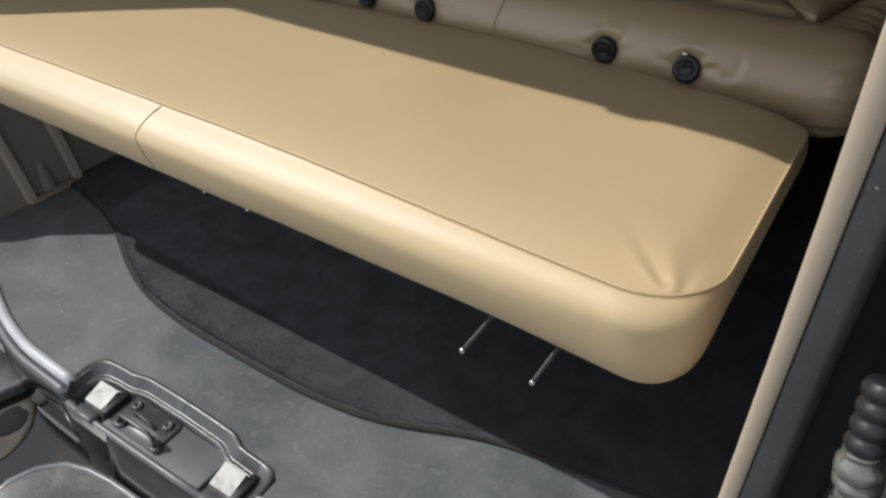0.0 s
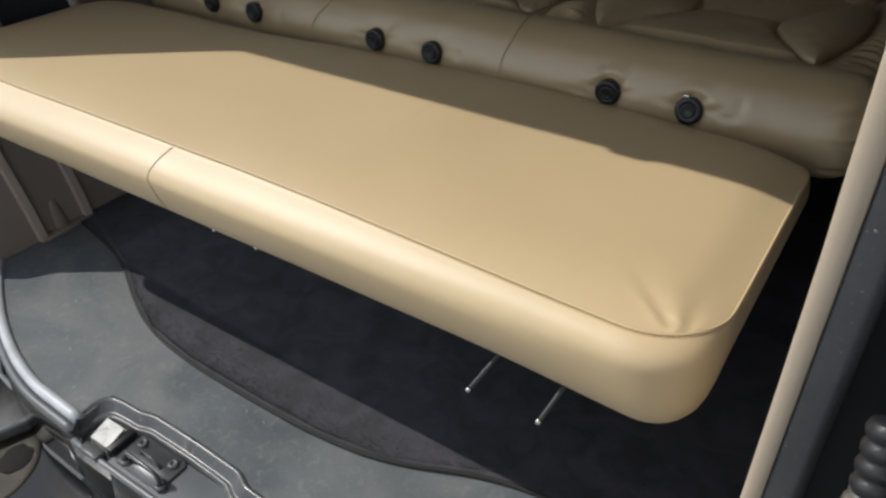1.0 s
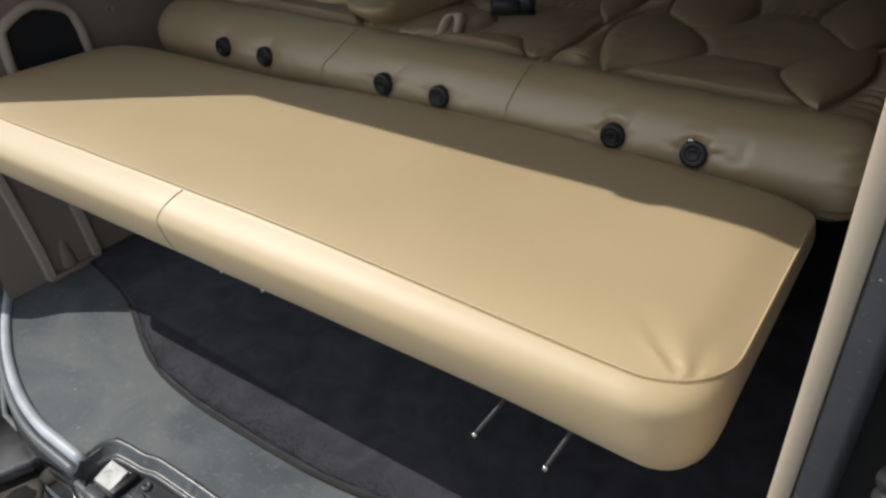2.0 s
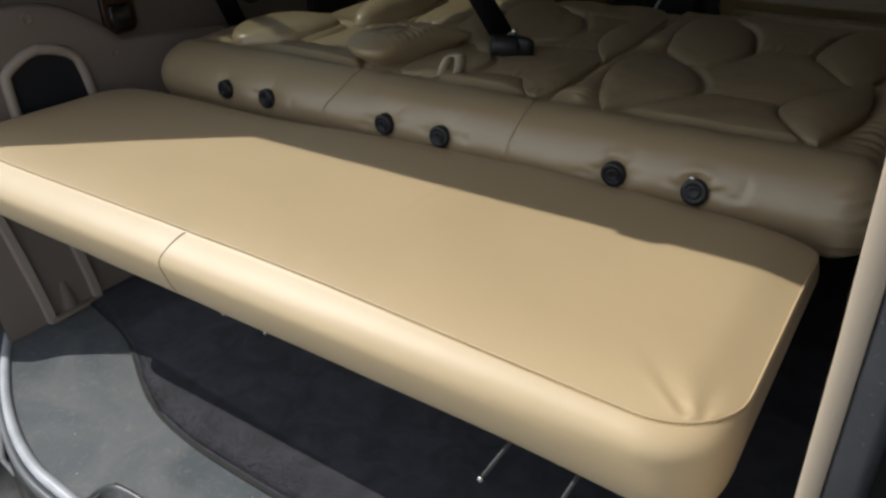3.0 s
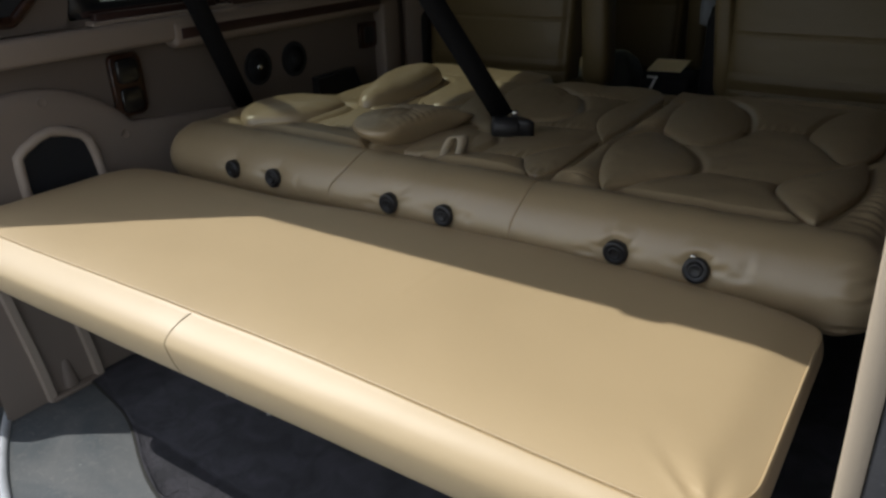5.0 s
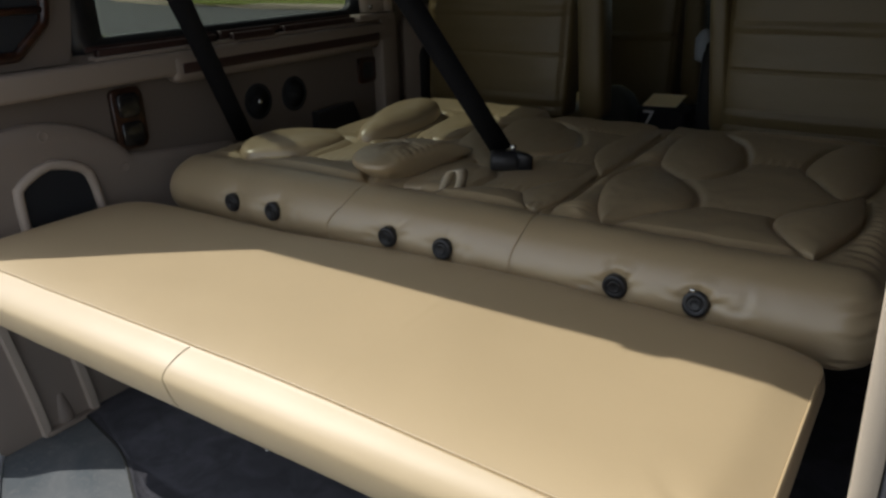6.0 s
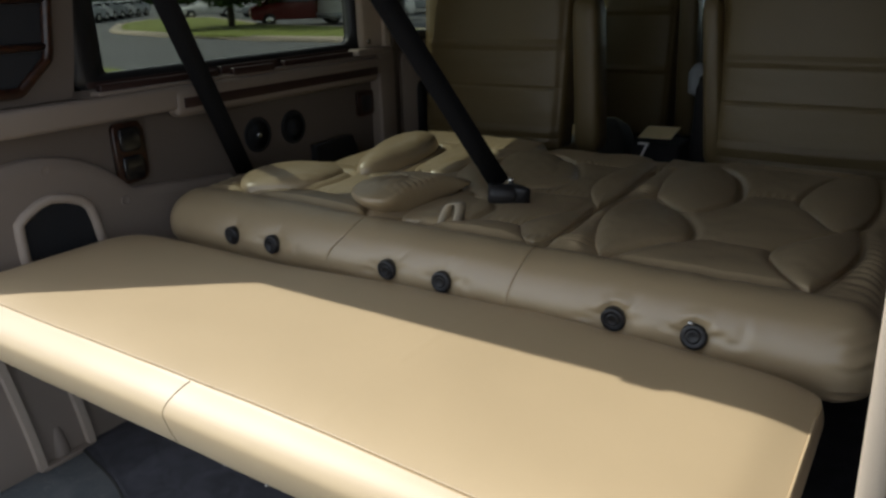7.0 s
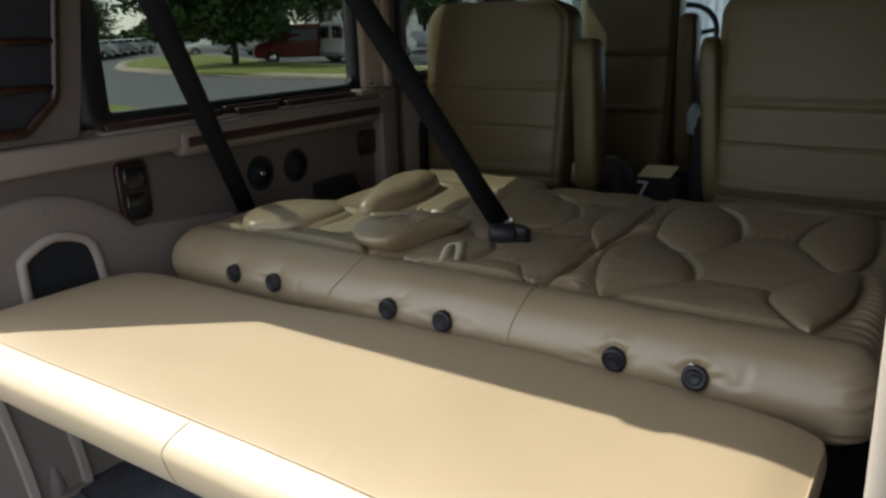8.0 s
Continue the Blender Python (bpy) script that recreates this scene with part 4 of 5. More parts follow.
    put("section", mesh("section", vs, fs, TAUPE), sofa)


def petal(line, h, z0, roll=False):
    """A stuffed pad over its sewn outline; a roll overhangs its foot."""
    c = sum(line, Vector((0, 0))) / len(line)
    steps = ((0.985, -0.9), (0.997, -0.45), (1.002, -0.10), (0.993, 0.20), (0.970, 0.40), (0.93, 0.57), (0.86, 0.72), (0.75, 0.845), (0.60, 0.93), (0.42, 0.98), (0.22, 1.0), (0.06, 1.0)) if h > 0.03 else ((0.99, -0.9), (1.0, -0.45), (1.004, -0.12), (0.996, 0.10), (0.975, 0.25), (0.94, 0.39), (0.87, 0.55), (0.77, 0.70), (0.64, 0.82), (0.48, 0.92), (0.28, 0.98), (0.06, 1.0))
    if roll:
        steps = ((0.70, -0.35), (0.77, -0.10), (0.85, 0.12), (0.93, 0.34), (0.99, 0.54), (1.01, 0.68), (0.985, 0.80), (0.92, 0.89), (0.81, 0.95), (0.64, 0.99), (0.36, 1.01), (0.06, 1.01))
    # the sewn corners fade out towards the crown
    m_ = len(line)
    reach = m_ // 7
    even = [sum((line[(i + d) % m_] for d in range(-reach, reach + 1)), Vector((0, 0))) / (2 * reach + 1) for i in range(m_)]
    even = [c + (q - c) * 1.06 for q in even]
    rr_, zz_ = zip(*steps)
    w_ = np.linspace(0, len(steps) - 1, 34)
    steps = list(zip(np.interp(w_, range(len(rr_)), rr_).tolist(), np.interp(w_, range(len(rr_)), zz_).tolist()))
    out_rows = []
    for r, hh in steps:
        ring_ = []
        for q, q2 in zip(line, even):
            q = q.lerp(q2, smooth01((0.985 - r) / 0.24))
            x, y = c.x + (q.x - c.x) * r, c.y + (q.y - c.y) * r
            wob = 0.0026 * noise.noise(Vector((x * 11, y * 11, h * 40))) + 0.0012 * noise.noise(Vector((x * 40, y * 40, h)))
            if 0.75 < r:  # gathers where it is sewn down
                w = math.atan2(q.y - c.y, q.x - c.x)
                wob += 0.0016 * smooth01((r - 0.75) / 0.2) * max(0.0, noise.noise(Vector((x * 6, y * 6, 4)))) * math.sin(w * 34 + 4 * noise.noise(Vector((x * 9, y * 9, 1))))
            if roll:  # cross pleats over the crown
                wob += 0.0028 * max(0.0, hh) * math.exp(-((y - c.y + 0.03) / 0.060) ** 2) * math.sin((y + 0.25 * x) * 2 * math.pi / 0.019 + 2 * noise.noise(Vector((x * 15, y * 15, 2))))
            tall = h * (1 - 0.55 * smooth01((y - 1.42) / 0.14)) * (1 - 0.15 * smooth01((1.32 - y) / 0.07)) if roll else h
            ring_.append((x, y, z0 + tall * hh + wob * (1 if hh > 0 else 0)))
        out_rows.append(ring_)
    return rings(out_rows, True, True)


for i, ((h, c_, s_, roll), ln) in enumerate(zip(PADS, PAD_LINES)):
    put("pad", mesh("pad", *petal(ln, h, 0.508, roll), TAUPE), sofa)
put("base", mesh("base", *box(-1.50, -0.30, 1.32, 2.05, FZ, 0.36, 0.01), CARPET), sofa, "dark carpeted base")

for i, bx in enumerate(BOLTS):
    by = 1.132 if i < 4 else 1.1355
    tilt = (4, -3, 2, -5, 3, -12)[i]
    b = thing("bolt_cap", "round black plastic bolt cap pressed into the bolster", "bolt cap", (bx, by, 0.434), group="bolt caps")
    turned = Matrix.Translation((bx, by, 0.434)) @ pose(0, 0, 0, 90 + tilt, tilt, 0)
    ws = put("washer", mesh("washer", *moved(lathe([(0.0225, -0.012), (0.0225, 0.003), (0.0205, 0.0055), (0.015, 0.006), (0.0135, 0.0045)], 28), turned), BLACK), b)
    put("bolt_head", mesh("bolt_head", *moved(lathe([(0.0120, 0.0), (0.0120, 0.0052), (0.0105, 0.0062), (0.0070, 0.0060), (0.0060, -0.002)], 18), turned), BLACK), ws)
    if i == 5:
        put("bracket", mesh("bracket", *box(bx - 0.012, bx - 0.002, by - 0.002, by + 0.003, 0.4540, 0.4605, 0.002), STEEL), b, "bent bright tab")


# pull strap and seat belts
def ribbon(path, width, across, thick=0.0016):
    a = Vector(across).normalized() * width / 2
    pts = [Vector(p) for p in path]
    n_ = [(pts[min(i + 1, len(pts) - 1)] - pts[max(i - 1, 0)]).normalized().cross(a.normalized()) * thick / 2 for i in range(len(pts))]
    return rings([[tuple(p + a + q), tuple(p - a + q), tuple(p - a - q), tuple(p + a - q)] for p, q in zip(pts, n_)])


strap = thing("pull_strap", "looped beige webbing pull strap on the sofa bed", "strap", (-0.85, 1.27, 0.51))
side_, deep_ = Vector((0.832, 0.554, 0)), Vector((-0.554, 0.832, 0))
arc = [Vector((-0.874, 1.282, 0.506)) - side_ * 0.0165 * math.copysign(abs(math.cos(w)) ** 0.6, math.cos(w)) + (side_ * 0.014 + Vector((0, 0, 0.046))) * math.copysign(abs(math.sin(w)) ** 0.7, math.sin(w)) for w in np.linspace(-0.3, math.pi + 0.3, 28)]
put("webbing", mesh("webbing", *ribbon(arc, 0.032, deep_ * 0.66 + side_ * 0.70, 0.0026), mat("beige_webbing", (0.56, 0.49, 0.37), 0.8, 0, 0.2, 700, 0.08, 20, 0.4)), strap)


def belt(lo_, hi_, label, width=0.048):
    """A strap from its lower end up to a guide, and on to its mount in the ceiling."""
    lo_, hi_ = Vector(lo_), Vector(hi_)
    way = hi_ - lo_
    eye_side = Vector((0.45, -0.65, 0.2)).cross(way)
    end = Vector((hi_.x + way.x * 0.25, max(hi_.y + way.y * 0.12, 0.86), 1.67))
    b_ = thing("seat_belt", label, "seat belt", tuple(lo_))
    put("webbing", mesh("webbing", *ribbon([lo_, lo_.lerp(hi_, 0.25), lo_.lerp(hi_, 0.5), lo_.lerp(hi_, 0.75), hi_, lo_.lerp(hi_, 1.04), end], width, eye_side), WEBBING), b_)
    put("mount", mesh("mount", *box(end.x - 0.04, end.x + 0.04, end.y - 0.03, end.y + 0.03, 1.655, 1.68, 0.008), BLACK), b_, "black ceiling mount")
    return b_


belt((-1.735, 1.47, 0.485), (-1.445, 1.02, 1.078), "black seat belt running down beside the window", 0.056)
belt_b = belt((-0.862, 1.488, 0.546), (-1.068, 1.25, 1.065), "black seat belt slanting across to its buckle on the bed", 0.050)
bk = Matrix.Translation((-0.830, 1.440, 0.540)) @ pose(0, 0, 0, 0, 4, 36)
drum = moved(lathe([(0.013, -0.033), (0.0205, -0.032), (0.0235, -0.027), (0.0235, 0.022), (0.0215, 0.028), (0.014, 0.030)], 26), bk @ pose(0, 0, 0, 0, 90, 0))
bkl = put("buckle", mesh("buckle", *drum, BLACK), belt_b, "black plastic buckle with the belt wound round it")
put("tongue", mesh("tongue", *moved(slab([(0.022, -0.016), (0.046, -0.018), (0.062, -0.020), (0.052, 0.004), (0.036, 0.026), (0.010, 0.030)], -0.018, 0.021, 0.009, 4), bk), BLACK), bkl, "black latch tongue")
put("button", mesh("button", *moved(box(0.016, 0.030, 0.028, 0.040, 0.010, 0.030, 0.004, 3), bk), STEEL), bkl, "bright metal clip")

# ---------- left side of the cabin ----------
ledge = thing("trim_window_ledge", "beige window ledge running along the side wall", "trim", (XL, 1.4, 0.75), kind="structure")
put("rail", mesh("rail", *box(XL - 0.02, -1.750, 0.60, 2.235, 0.700, 0.763, 0.012, 4), LEDGE), ledge)
put("armrest", mesh("armrest", *box(XL, -1.7455, 1.268, 2.160, 0.678, 0.757, 0.022, 6), LEDGE), ledge, "thicker padded armrest section")
put("inlay", mesh("inlay", *box(-1.750, -1.7430, 1.295, 2.150, 0.703, 0.731, 0.0035, 3), BLIND), ledge, "dark burl wood inlay")
put("shelf", mesh("shelf", *box(XL - 0.05, -1.765, 1.06, 2.235, 0.762, 0.774, 0.005, 3), LEDGE), ledge)
for a, b, xx, zz in ((1.055, 1.46, -1.812, 0.789), (1.075, 1.45, -1.786, 0.783), (1.47, 1.70, -1.796, 0.790), (1.50, 1.665, -1.776, 0.782), (1.70, 2.085, -1.806, 0.791), (1.715, 2.065, -1.785, 0.783)):
    put("blind_rail", mesh("blind_rail", *box(xx - 0.011, xx + 0.011, a, b, zz - 0.015, zz + 0.008, 0.003), BLIND), ledge, "brown wooden blind bottom rail")

post = thing("trim_side_post", "beige post between the side windows", "trim", (XL, 2.3, 0.4), kind="structure")
put("lower_post", mesh("lower_post", *box(XL - 0.02, -1.752, 2.170, 2.262, FZ, 0.790, 0.010, 4), LEDGE), post)
put("post_cap", mesh("post_cap", *box(XL - 0.02, -1.745, 2.05, 2.240, 0.775, 0.797, 0.006, 3), LEDGE), post)
put("upper_post", mesh("upper_post", *box(XL - 0.06, XL + 0.014, 2.120, 2.315, 0.782, 1.68, 0.02, 4), TRIM), post)
put("post_edge", mesh("post_edge", *box(XL, XL + 0.03, 2.235, 2.268, 0.79, 1.68, 0.006, 3), TRIM), post)
put("post_groove", mesh("post_groove", *box(XL, XL + 0.026, 2.285, 2.30, 0.79, 1.68, 0.003), PANEL), post)
put("post_screw", mesh("post_screw", *on_left(moved(lathe([(0.010, 0), (0.010, 0.003), (0.006, 0.005), (0.002, 0.003)], 14), Matrix.Translation((2.157, 0.817, 0))), XL + 0.014), STEEL), post)
put("slot_panel", mesh("slot_panel", *on_left(slab(rounded(2.345, 2.62, FZ + 0.2, 0.775, 0.05), 0, 0.02, 0.008), XL), LEDGE), post)
put("slot", mesh("slot", *on_left(slab(rounded(2.435, 2.52, 0.40, 0.645, 0.035), 0, 0.024, 0.003), XL), BLACK), post, "dark oval slot")


def window(name, hole, label):
    y0, y1, z0, z1 = hole
    w = thing(name, label, "window", (XL - 0.05, (y0 + y1) / 2, z0), kind="structure")
    outer = rounded(y0, y1, z0, z1, 0.03, 6)
    inner = rounded(y0 + 0.093, y1 - 0.072, z0 + 0.034, z1 - 0.03, [0.012, 0.040, 0.03, 0.03], 6)
    n_ = len(outer)
    vs, fs = [], []
    for pts, hgt in ((outer, 0.0), (outer, 0.045), (inner, 0.035), (inner, 0.0)):
        vs += [(a, b, hgt) for a, b in pts]
    for r in range(4):
        for i in range(n_):
            fs.append((r * n_ + i, r * n_ + (i + 1) % n_, ((r + 1) % 4) * n_ + (i + 1) % n_, ((r + 1) % 4) * n_ + i))
    return w, on_left((vs, fs), 0), slab(rounded(y0 + 0.03, y1 - 0.03, z0 + 0.012, z1 - 0.012, 0.03), 0, 0.004)


for side, x in (("left", XL - 0.045), ("right", XR + 0.02)):
    for i, hole in enumerate((WIN_A, WIN_B, WIN_C)):
        w, fr, gl = window(f"window_{side}_{i + 1}", hole, "fixed side window in a black rubber frame")
        put("window_frame", mesh("window_frame", *moved(fr, Matrix.Translation((x, 0, 0))), BLACK), w)
        pane = put("pane", mesh("pane", *on_left(gl, x + 0.004), DARKTINT if side == "right" else DOORTINT if i == 2 else GLASS, False), w, "clear glass pane")

# wood-framed grille panel high on the rear side wall
cab = thing("grille_panel", "dark grille panel in an octagonal burl wood frame", "grille", (XL, 0.85, 0.95))


def leaned(g):
    """The panel leans forward with the rear pillar."""
    return [(x, y - 0.047 + 0.17 * (z - 0.853), z) for x, y, z in g[0]], g[1]


put("backing", mesh("backing", *leaned(on_left(slab([(0.80, 0.765), (1.070, 0.765), (1.075, 0.85), (1.078, 1.45), (0.80, 1.45)], 0, 0.012, 0.003), XL)), PANEL, False), cab, "taupe backing board")


def octagon(a0, a1, b0, b1, c):
    return [(a0 + c, b0), (a1 - c, b0), (a1, b0 + c), (a1, b1 - c), (a1 - c, b1), (a0 + c, b1), (a0, b1 - c), (a0, b0 + c)]


put("cloth", mesh("cloth", *leaned(on_left(slab(octagon(0.79, 1.000, 0.79, 1.38, 0.070), 0.012, 0.018), XL)), MESHBLACK, False), cab, "black grille cloth")
oct_path = [Vector((XL + 0.02, a, b)) for a, b in octagon(0.786, 1.004, 0.797, 1.385, 0.070)]
fine_path = [tuple(oct_path[i].lerp(oct_path[(i + 1) % 8], q)) for i in range(8) for q in (0.04, 0.12, 0.5, 0.88, 0.96)]
put("frame", mesh("frame", *leaned(tube(fine_path, 0.013, 10, closed=True, flat=1.0)), WOOD), cab, "burl wood frame")
for zz in (0.895, 1.000, 1.11, 1.22):
    put("bar", mesh("bar", *leaned(tube([(XL + 0.022, 0.79, zz), (XL + 0.024, 0.88, zz), (XL + 0.022, 1.0, zz)], 0.0085, 8)), WOOD), cab, "burl wood crossbar")

# switch plate
sw = thing("switch_plate", "burl wood plate with two black rocker switches", "switch", (XL, 1.14, 0.60))
put("plate", mesh("plate", *on_left(slab(rounded(1.091, 1.182, 0.528, 0.687, 0.018), 0, 0.014, 0.006, 3), XL), WOOD), sw)
for zz in (0.645, 0.570):
    put("rocker", mesh("rocker", *on_left(slab(rounded(1.106, 1.166, zz - 0.032, zz + 0.030, 0.01), 0.008, 0.022, 0.006, 3), XL), GLOSSBLACK), sw, "black rocker switch")

# moulded wheel-arch cover, leaning out at the foot
def lean(z):
    """How far the cover stands off the wall at a height."""
    return 0.018 + 0.075 * smooth01((0.42 - z) / 0.50)


def leaning(ab, lift=0.0):
    return [(XL + lean(b) + lift, a, b) for a, b in ab]


cover = thing("wheel_arch_cover", "taupe moulded wheel arch cover with a ribbed foot", "panel", (XL, 0.9, FZ))
hs = np.linspace(0, 1, 24)
vs, fs = [], []
cols = np.linspace(0.59, 1.46, 60)
def arch_top(y):
    return max(0.500 - 0.11 * (y - 1.2), 0.30 + 0.337 * math.sqrt(max(0.0, 1 - ((y - 0.86) / 0.335) ** 2)))
for y in cols:
    t = arch_top(y)
    for h in hs:
        z = FZ + (t - FZ) * h
        vs.append((XL + lean(z), y, z))
    vs.append((XL + lean(t) - 0.008, y, t + 0.006))
    vs.append((XL - 0.01, y, t + 0.008))
m = len(hs) + 2
for i in range(len(cols) - 1):
    for j in range(m - 1):
        fs.append((i * m + j, i * m + j + 1, (i + 1) * m + j + 1, (i + 1) * m + j))
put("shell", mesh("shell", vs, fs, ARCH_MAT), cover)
for py, pz in ((0.897, 0.610), (1.093, 0.487)):
    put("screw", mesh("screw", *on_left(moved(lathe([(0.0135, 0), (0.0135, 0.0022), (0.0115, 0.0032), (0.0095, 0.0016), (0.0075, 0.0008), (0.003, 0.0006)], 18), Matrix.Translation((py, pz, 0))), XL + lean(pz)), ARCH_MAT), cover, "recessed screw cap")
# arched speaker opening
arch_line = [(0.806, 0.18), (0.806, 0.42), (0.806, 0.470), (0.808, 0.498), (0.826, 0.514), (0.862, 0.533), (0.895, 0.541), (0.935, 0.533), (0.970, 0.518), (0.988, 0.500), (0.998, 0.460), (1.008, 0.38), (1.01, 0.18)]
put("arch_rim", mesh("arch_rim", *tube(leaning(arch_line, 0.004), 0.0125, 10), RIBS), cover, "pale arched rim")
inner_a = [(XL + lean(b) + 0.004, a, b) for a, b in arch_line]
put("grille", mesh("grille", *(inner_a, [tuple(range(len(inner_a)))]), MESHBLACK, False), cover, "black cloth speaker grille")
# two ribs and a bracket at the foot
for py in (0.693, 0.822):
    vs_, fs_ = rings([[(XL + lean(z) - 0.004, py - 0.011 - 0.07 * z, z), (XL + lean(z) + 0.016, py - 0.009 - 0.07 * z, z), (XL + lean(z) + 0.016, py + 0.009 - 0.07 * z, z), (XL + lean(z) - 0.004, py + 0.011 - 0.07 * z, z)] for z in np.linspace(FZ + 0.002, 0.40, 14)])
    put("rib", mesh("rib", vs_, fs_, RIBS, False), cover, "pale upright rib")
fin = rings([[(XL + lean(z) - 0.006, 0.752 - q, z), (XL + lean(z) - 0.002 + 0.016 * w_, 0.752 - 0.4 * q, z), (XL + lean(z) - 0.002 + 0.018 * w_, 0.756, z), (XL + lean(z) - 0.002 + 0.016 * w_, 0.760 + 0.4 * q, z), (XL + lean(z) - 0.006, 0.760 + q, z)] for z, w_, q in ((FZ, 0.75, 0.024), (FZ + 0.02, 0.70, 0.022), (FZ + 0.045, 0.52, 0.018), (FZ + 0.07, 0.30, 0.013), (FZ + 0.085, 0.14, 0.008), (FZ + 0.094, 0.0, 0.003))])
put("fin", mesh("fin", *fin, ARCH_MAT), cover, "small moulded fin")
put("foot", mesh("foot", *box(XL + lean(FZ) - 0.01, XL + lean(FZ) + 0.022, 0.695, 0.83, FZ, FZ + 0.012, 0.004), LEDGE), cover)

# speakers, box and socket
for py, pz, open_cone in ((1.594, 0.574, True), (1.751, 0.573, False)):
    sp = thing("side_speaker", "round black speaker in the side wall" if open_cone else "round black grille in the side wall", "speaker", (XL, py, pz), group="side wall speakers")
    put("rim", mesh("rim", *on_left(moved(lathe([(0.056, 0), (0.056, 0.003), (0.052, 0.0045), (0.046, 0.0045), (0.044, 0.003)], 32), Matrix.Translation((py, pz, 0))), XL), MESHBLACK), sp)
    put("cone", mesh("cone", *on_left(moved(lathe([(0.046, 0.004), (0.03, 0.0035 if not open_cone else 0.001), (0.014, 0.006), (0.010, 0.010), (0.004, 0.011)], 28), Matrix.Translation((py, pz, 0))), XL), MESHBLACK), sp)
    if open_cone:
        put("glint_cap", mesh("glint_cap", *on_left(moved(lathe([(0.011, 0.008), (0.009, 0.014), (0.004, 0.016)], 16), Matrix.Translation((py, pz, 0))), XL), STEEL), sp, "bright centre cap")
bx_ = thing("wall_pocket", "black plastic pocket on the side wall above the bed", "pocket", (-1.78, 1.91, 0.45))
put("body", mesh("body", *prism([(XL, 1.825, 0.38), (-1.770, 1.825, 0.38), (-1.770, 2.06, 0.38), (XL, 2.06, 0.38)], [(XL, 1.825, 0.499), (-1.770, 1.825, 0.499), (-1.770, 2.005, 0.503), (XL, 2.005, 0.503)]), BLACK, False), bx_)
put("lip", mesh("lip", *tube([(-1.770, 1.825, 0.499), (-1.770, 2.005, 0.503), (-1.770, 2.055, 0.40)], 0.005, 8), BLACK), bx_)
sq = thing("power_socket", "dark square socket plate in burl wood", "socket", (XL, 2.135, 0.60))
put("plate", mesh("plate", *on_left(slab(rounded(2.078, 2.168, 0.556, 0.645, 0.008), 0, 0.012, 0.004), XL), WOOD), sq)
put("insert", mesh("insert", *on_left(slab(rounded(2.096, 2.15, 0.572, 0.628, 0.006), 0.012, 0.016, 0.002), XL), BLACK), sq)

# unseen block added under the header to cast the small notch in the roof edge's shadow
hc = thing("shadow_notch_block", "small unseen black block added under the roof header to notch its shadow", "catch", (-0.984, 0.68, 1.28))
put("body", mesh("body", *box(-1.015, -0.952, 0.672, 0.72, 1.263, 1.29, 0.010, 4), BLACK), hc)


# ---------- captain's chairs ----------
def chair(x0, x1, y, z0, z1, rolls, cuts, arms, label, group, bold=1.0):
    """A high-backed seat seen from behind: a stuffed shell with cross rolls and seams, side armrests and a base."""
    c = thing("captains_chair", label, "chair", ((x0 + x1) / 2, y + 0.3, FZ), group=group)
    cx, w = (x0 + x1) / 2, (x1 - x0) / 2
    rows_ = []
    for z in np.linspace(z0, z1, 150):
        q = (z - z0) / (z1 - z0)
        half = w * (0.96 + 0.04 * math.sin(min(q * 1.25, 1) * math.pi * 0.5))
        if q > 0.85:
            half *= 1 - 0.24 * ((q - 0.85) / 0.15) ** 2.6
        dep = 0.085 if q < 0.94 else 0.085 * math.sqrt(max(0.03, 1 - ((q - 0.94) / 0.061) ** 2))
        g = sum(0.005 * math.exp(-((z - gz) / 0.004) ** 2) for gz in cuts) - sum(0.0042 * bold * math.exp(-((z - gz) / 0.013) ** 2) - 0.0012 * math.exp(-((z - gz - 0.02) / 0.004) ** 2) - 0.0012 * math.exp(-((z - gz + 0.02) / 0.004) ** 2) for gz in rolls)
        yb = y + 0.05 * q
        ring_ = []
        for i in range(72):
            a = 2 * math.pi * i / 72
            cc, ss = math.cos(a), math.sin(a)
            px = half * math.copysign(abs(cc) ** 0.40, cc)
            py = dep * math.copysign(abs(ss) ** 0.40, ss)
            edge_ = abs(px) / half
            if ss < 0:
                py += g * min(1, abs(ss) * 1.4) - 0.010 * (1 - edge_ ** 2) + 0.006 * math.exp(-((edge_ - 0.93) / 0.02) ** 2)
            ring_.append((cx + px, yb + dep + py + 0.004 * noise.noise(Vector((px * 6, z * 7, cx))) + 0.0015 * noise.noise(Vector((px * 18, z * 30, cx))), z))
        rows_.append(ring_)
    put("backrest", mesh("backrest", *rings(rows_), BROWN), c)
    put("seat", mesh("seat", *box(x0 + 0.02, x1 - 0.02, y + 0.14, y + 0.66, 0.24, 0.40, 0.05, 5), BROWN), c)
    put("pedestal", mesh("pedestal", *box(cx - 0.17, cx + 0.17, y + 0.2, y + 0.56, FZ, 0.24, 0.02), BLACK), c, "black seat pedestal")
    for top_x, foot_x, wa, top_z in arms:
        rows_ = []
        for q, s_ in ((0, 0.55), (0.02, 0.85), (0.06, 1), (0.3, 1), (0.6, 1), (0.9, 1), (0.955, 0.92), (0.985, 0.75), (1.0, 0.45)):
            z = z0 - 0.005 + (top_z - z0 + 0.005) * q
            mx = foot_x + (top_x - foot_x) * q
            rows_.append([(mx + wa / 2 * s_ * math.copysign(abs(math.cos(a)) ** 0.5, math.cos(a)), y + 0.075 + 0.055 * s_ * math.copysign(abs(math.sin(a)) ** 0.5, math.sin(a)), z) for a in np.linspace(0, 2 * math.pi, 28, endpoint=False)])
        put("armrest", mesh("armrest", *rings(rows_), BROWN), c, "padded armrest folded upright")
    return c


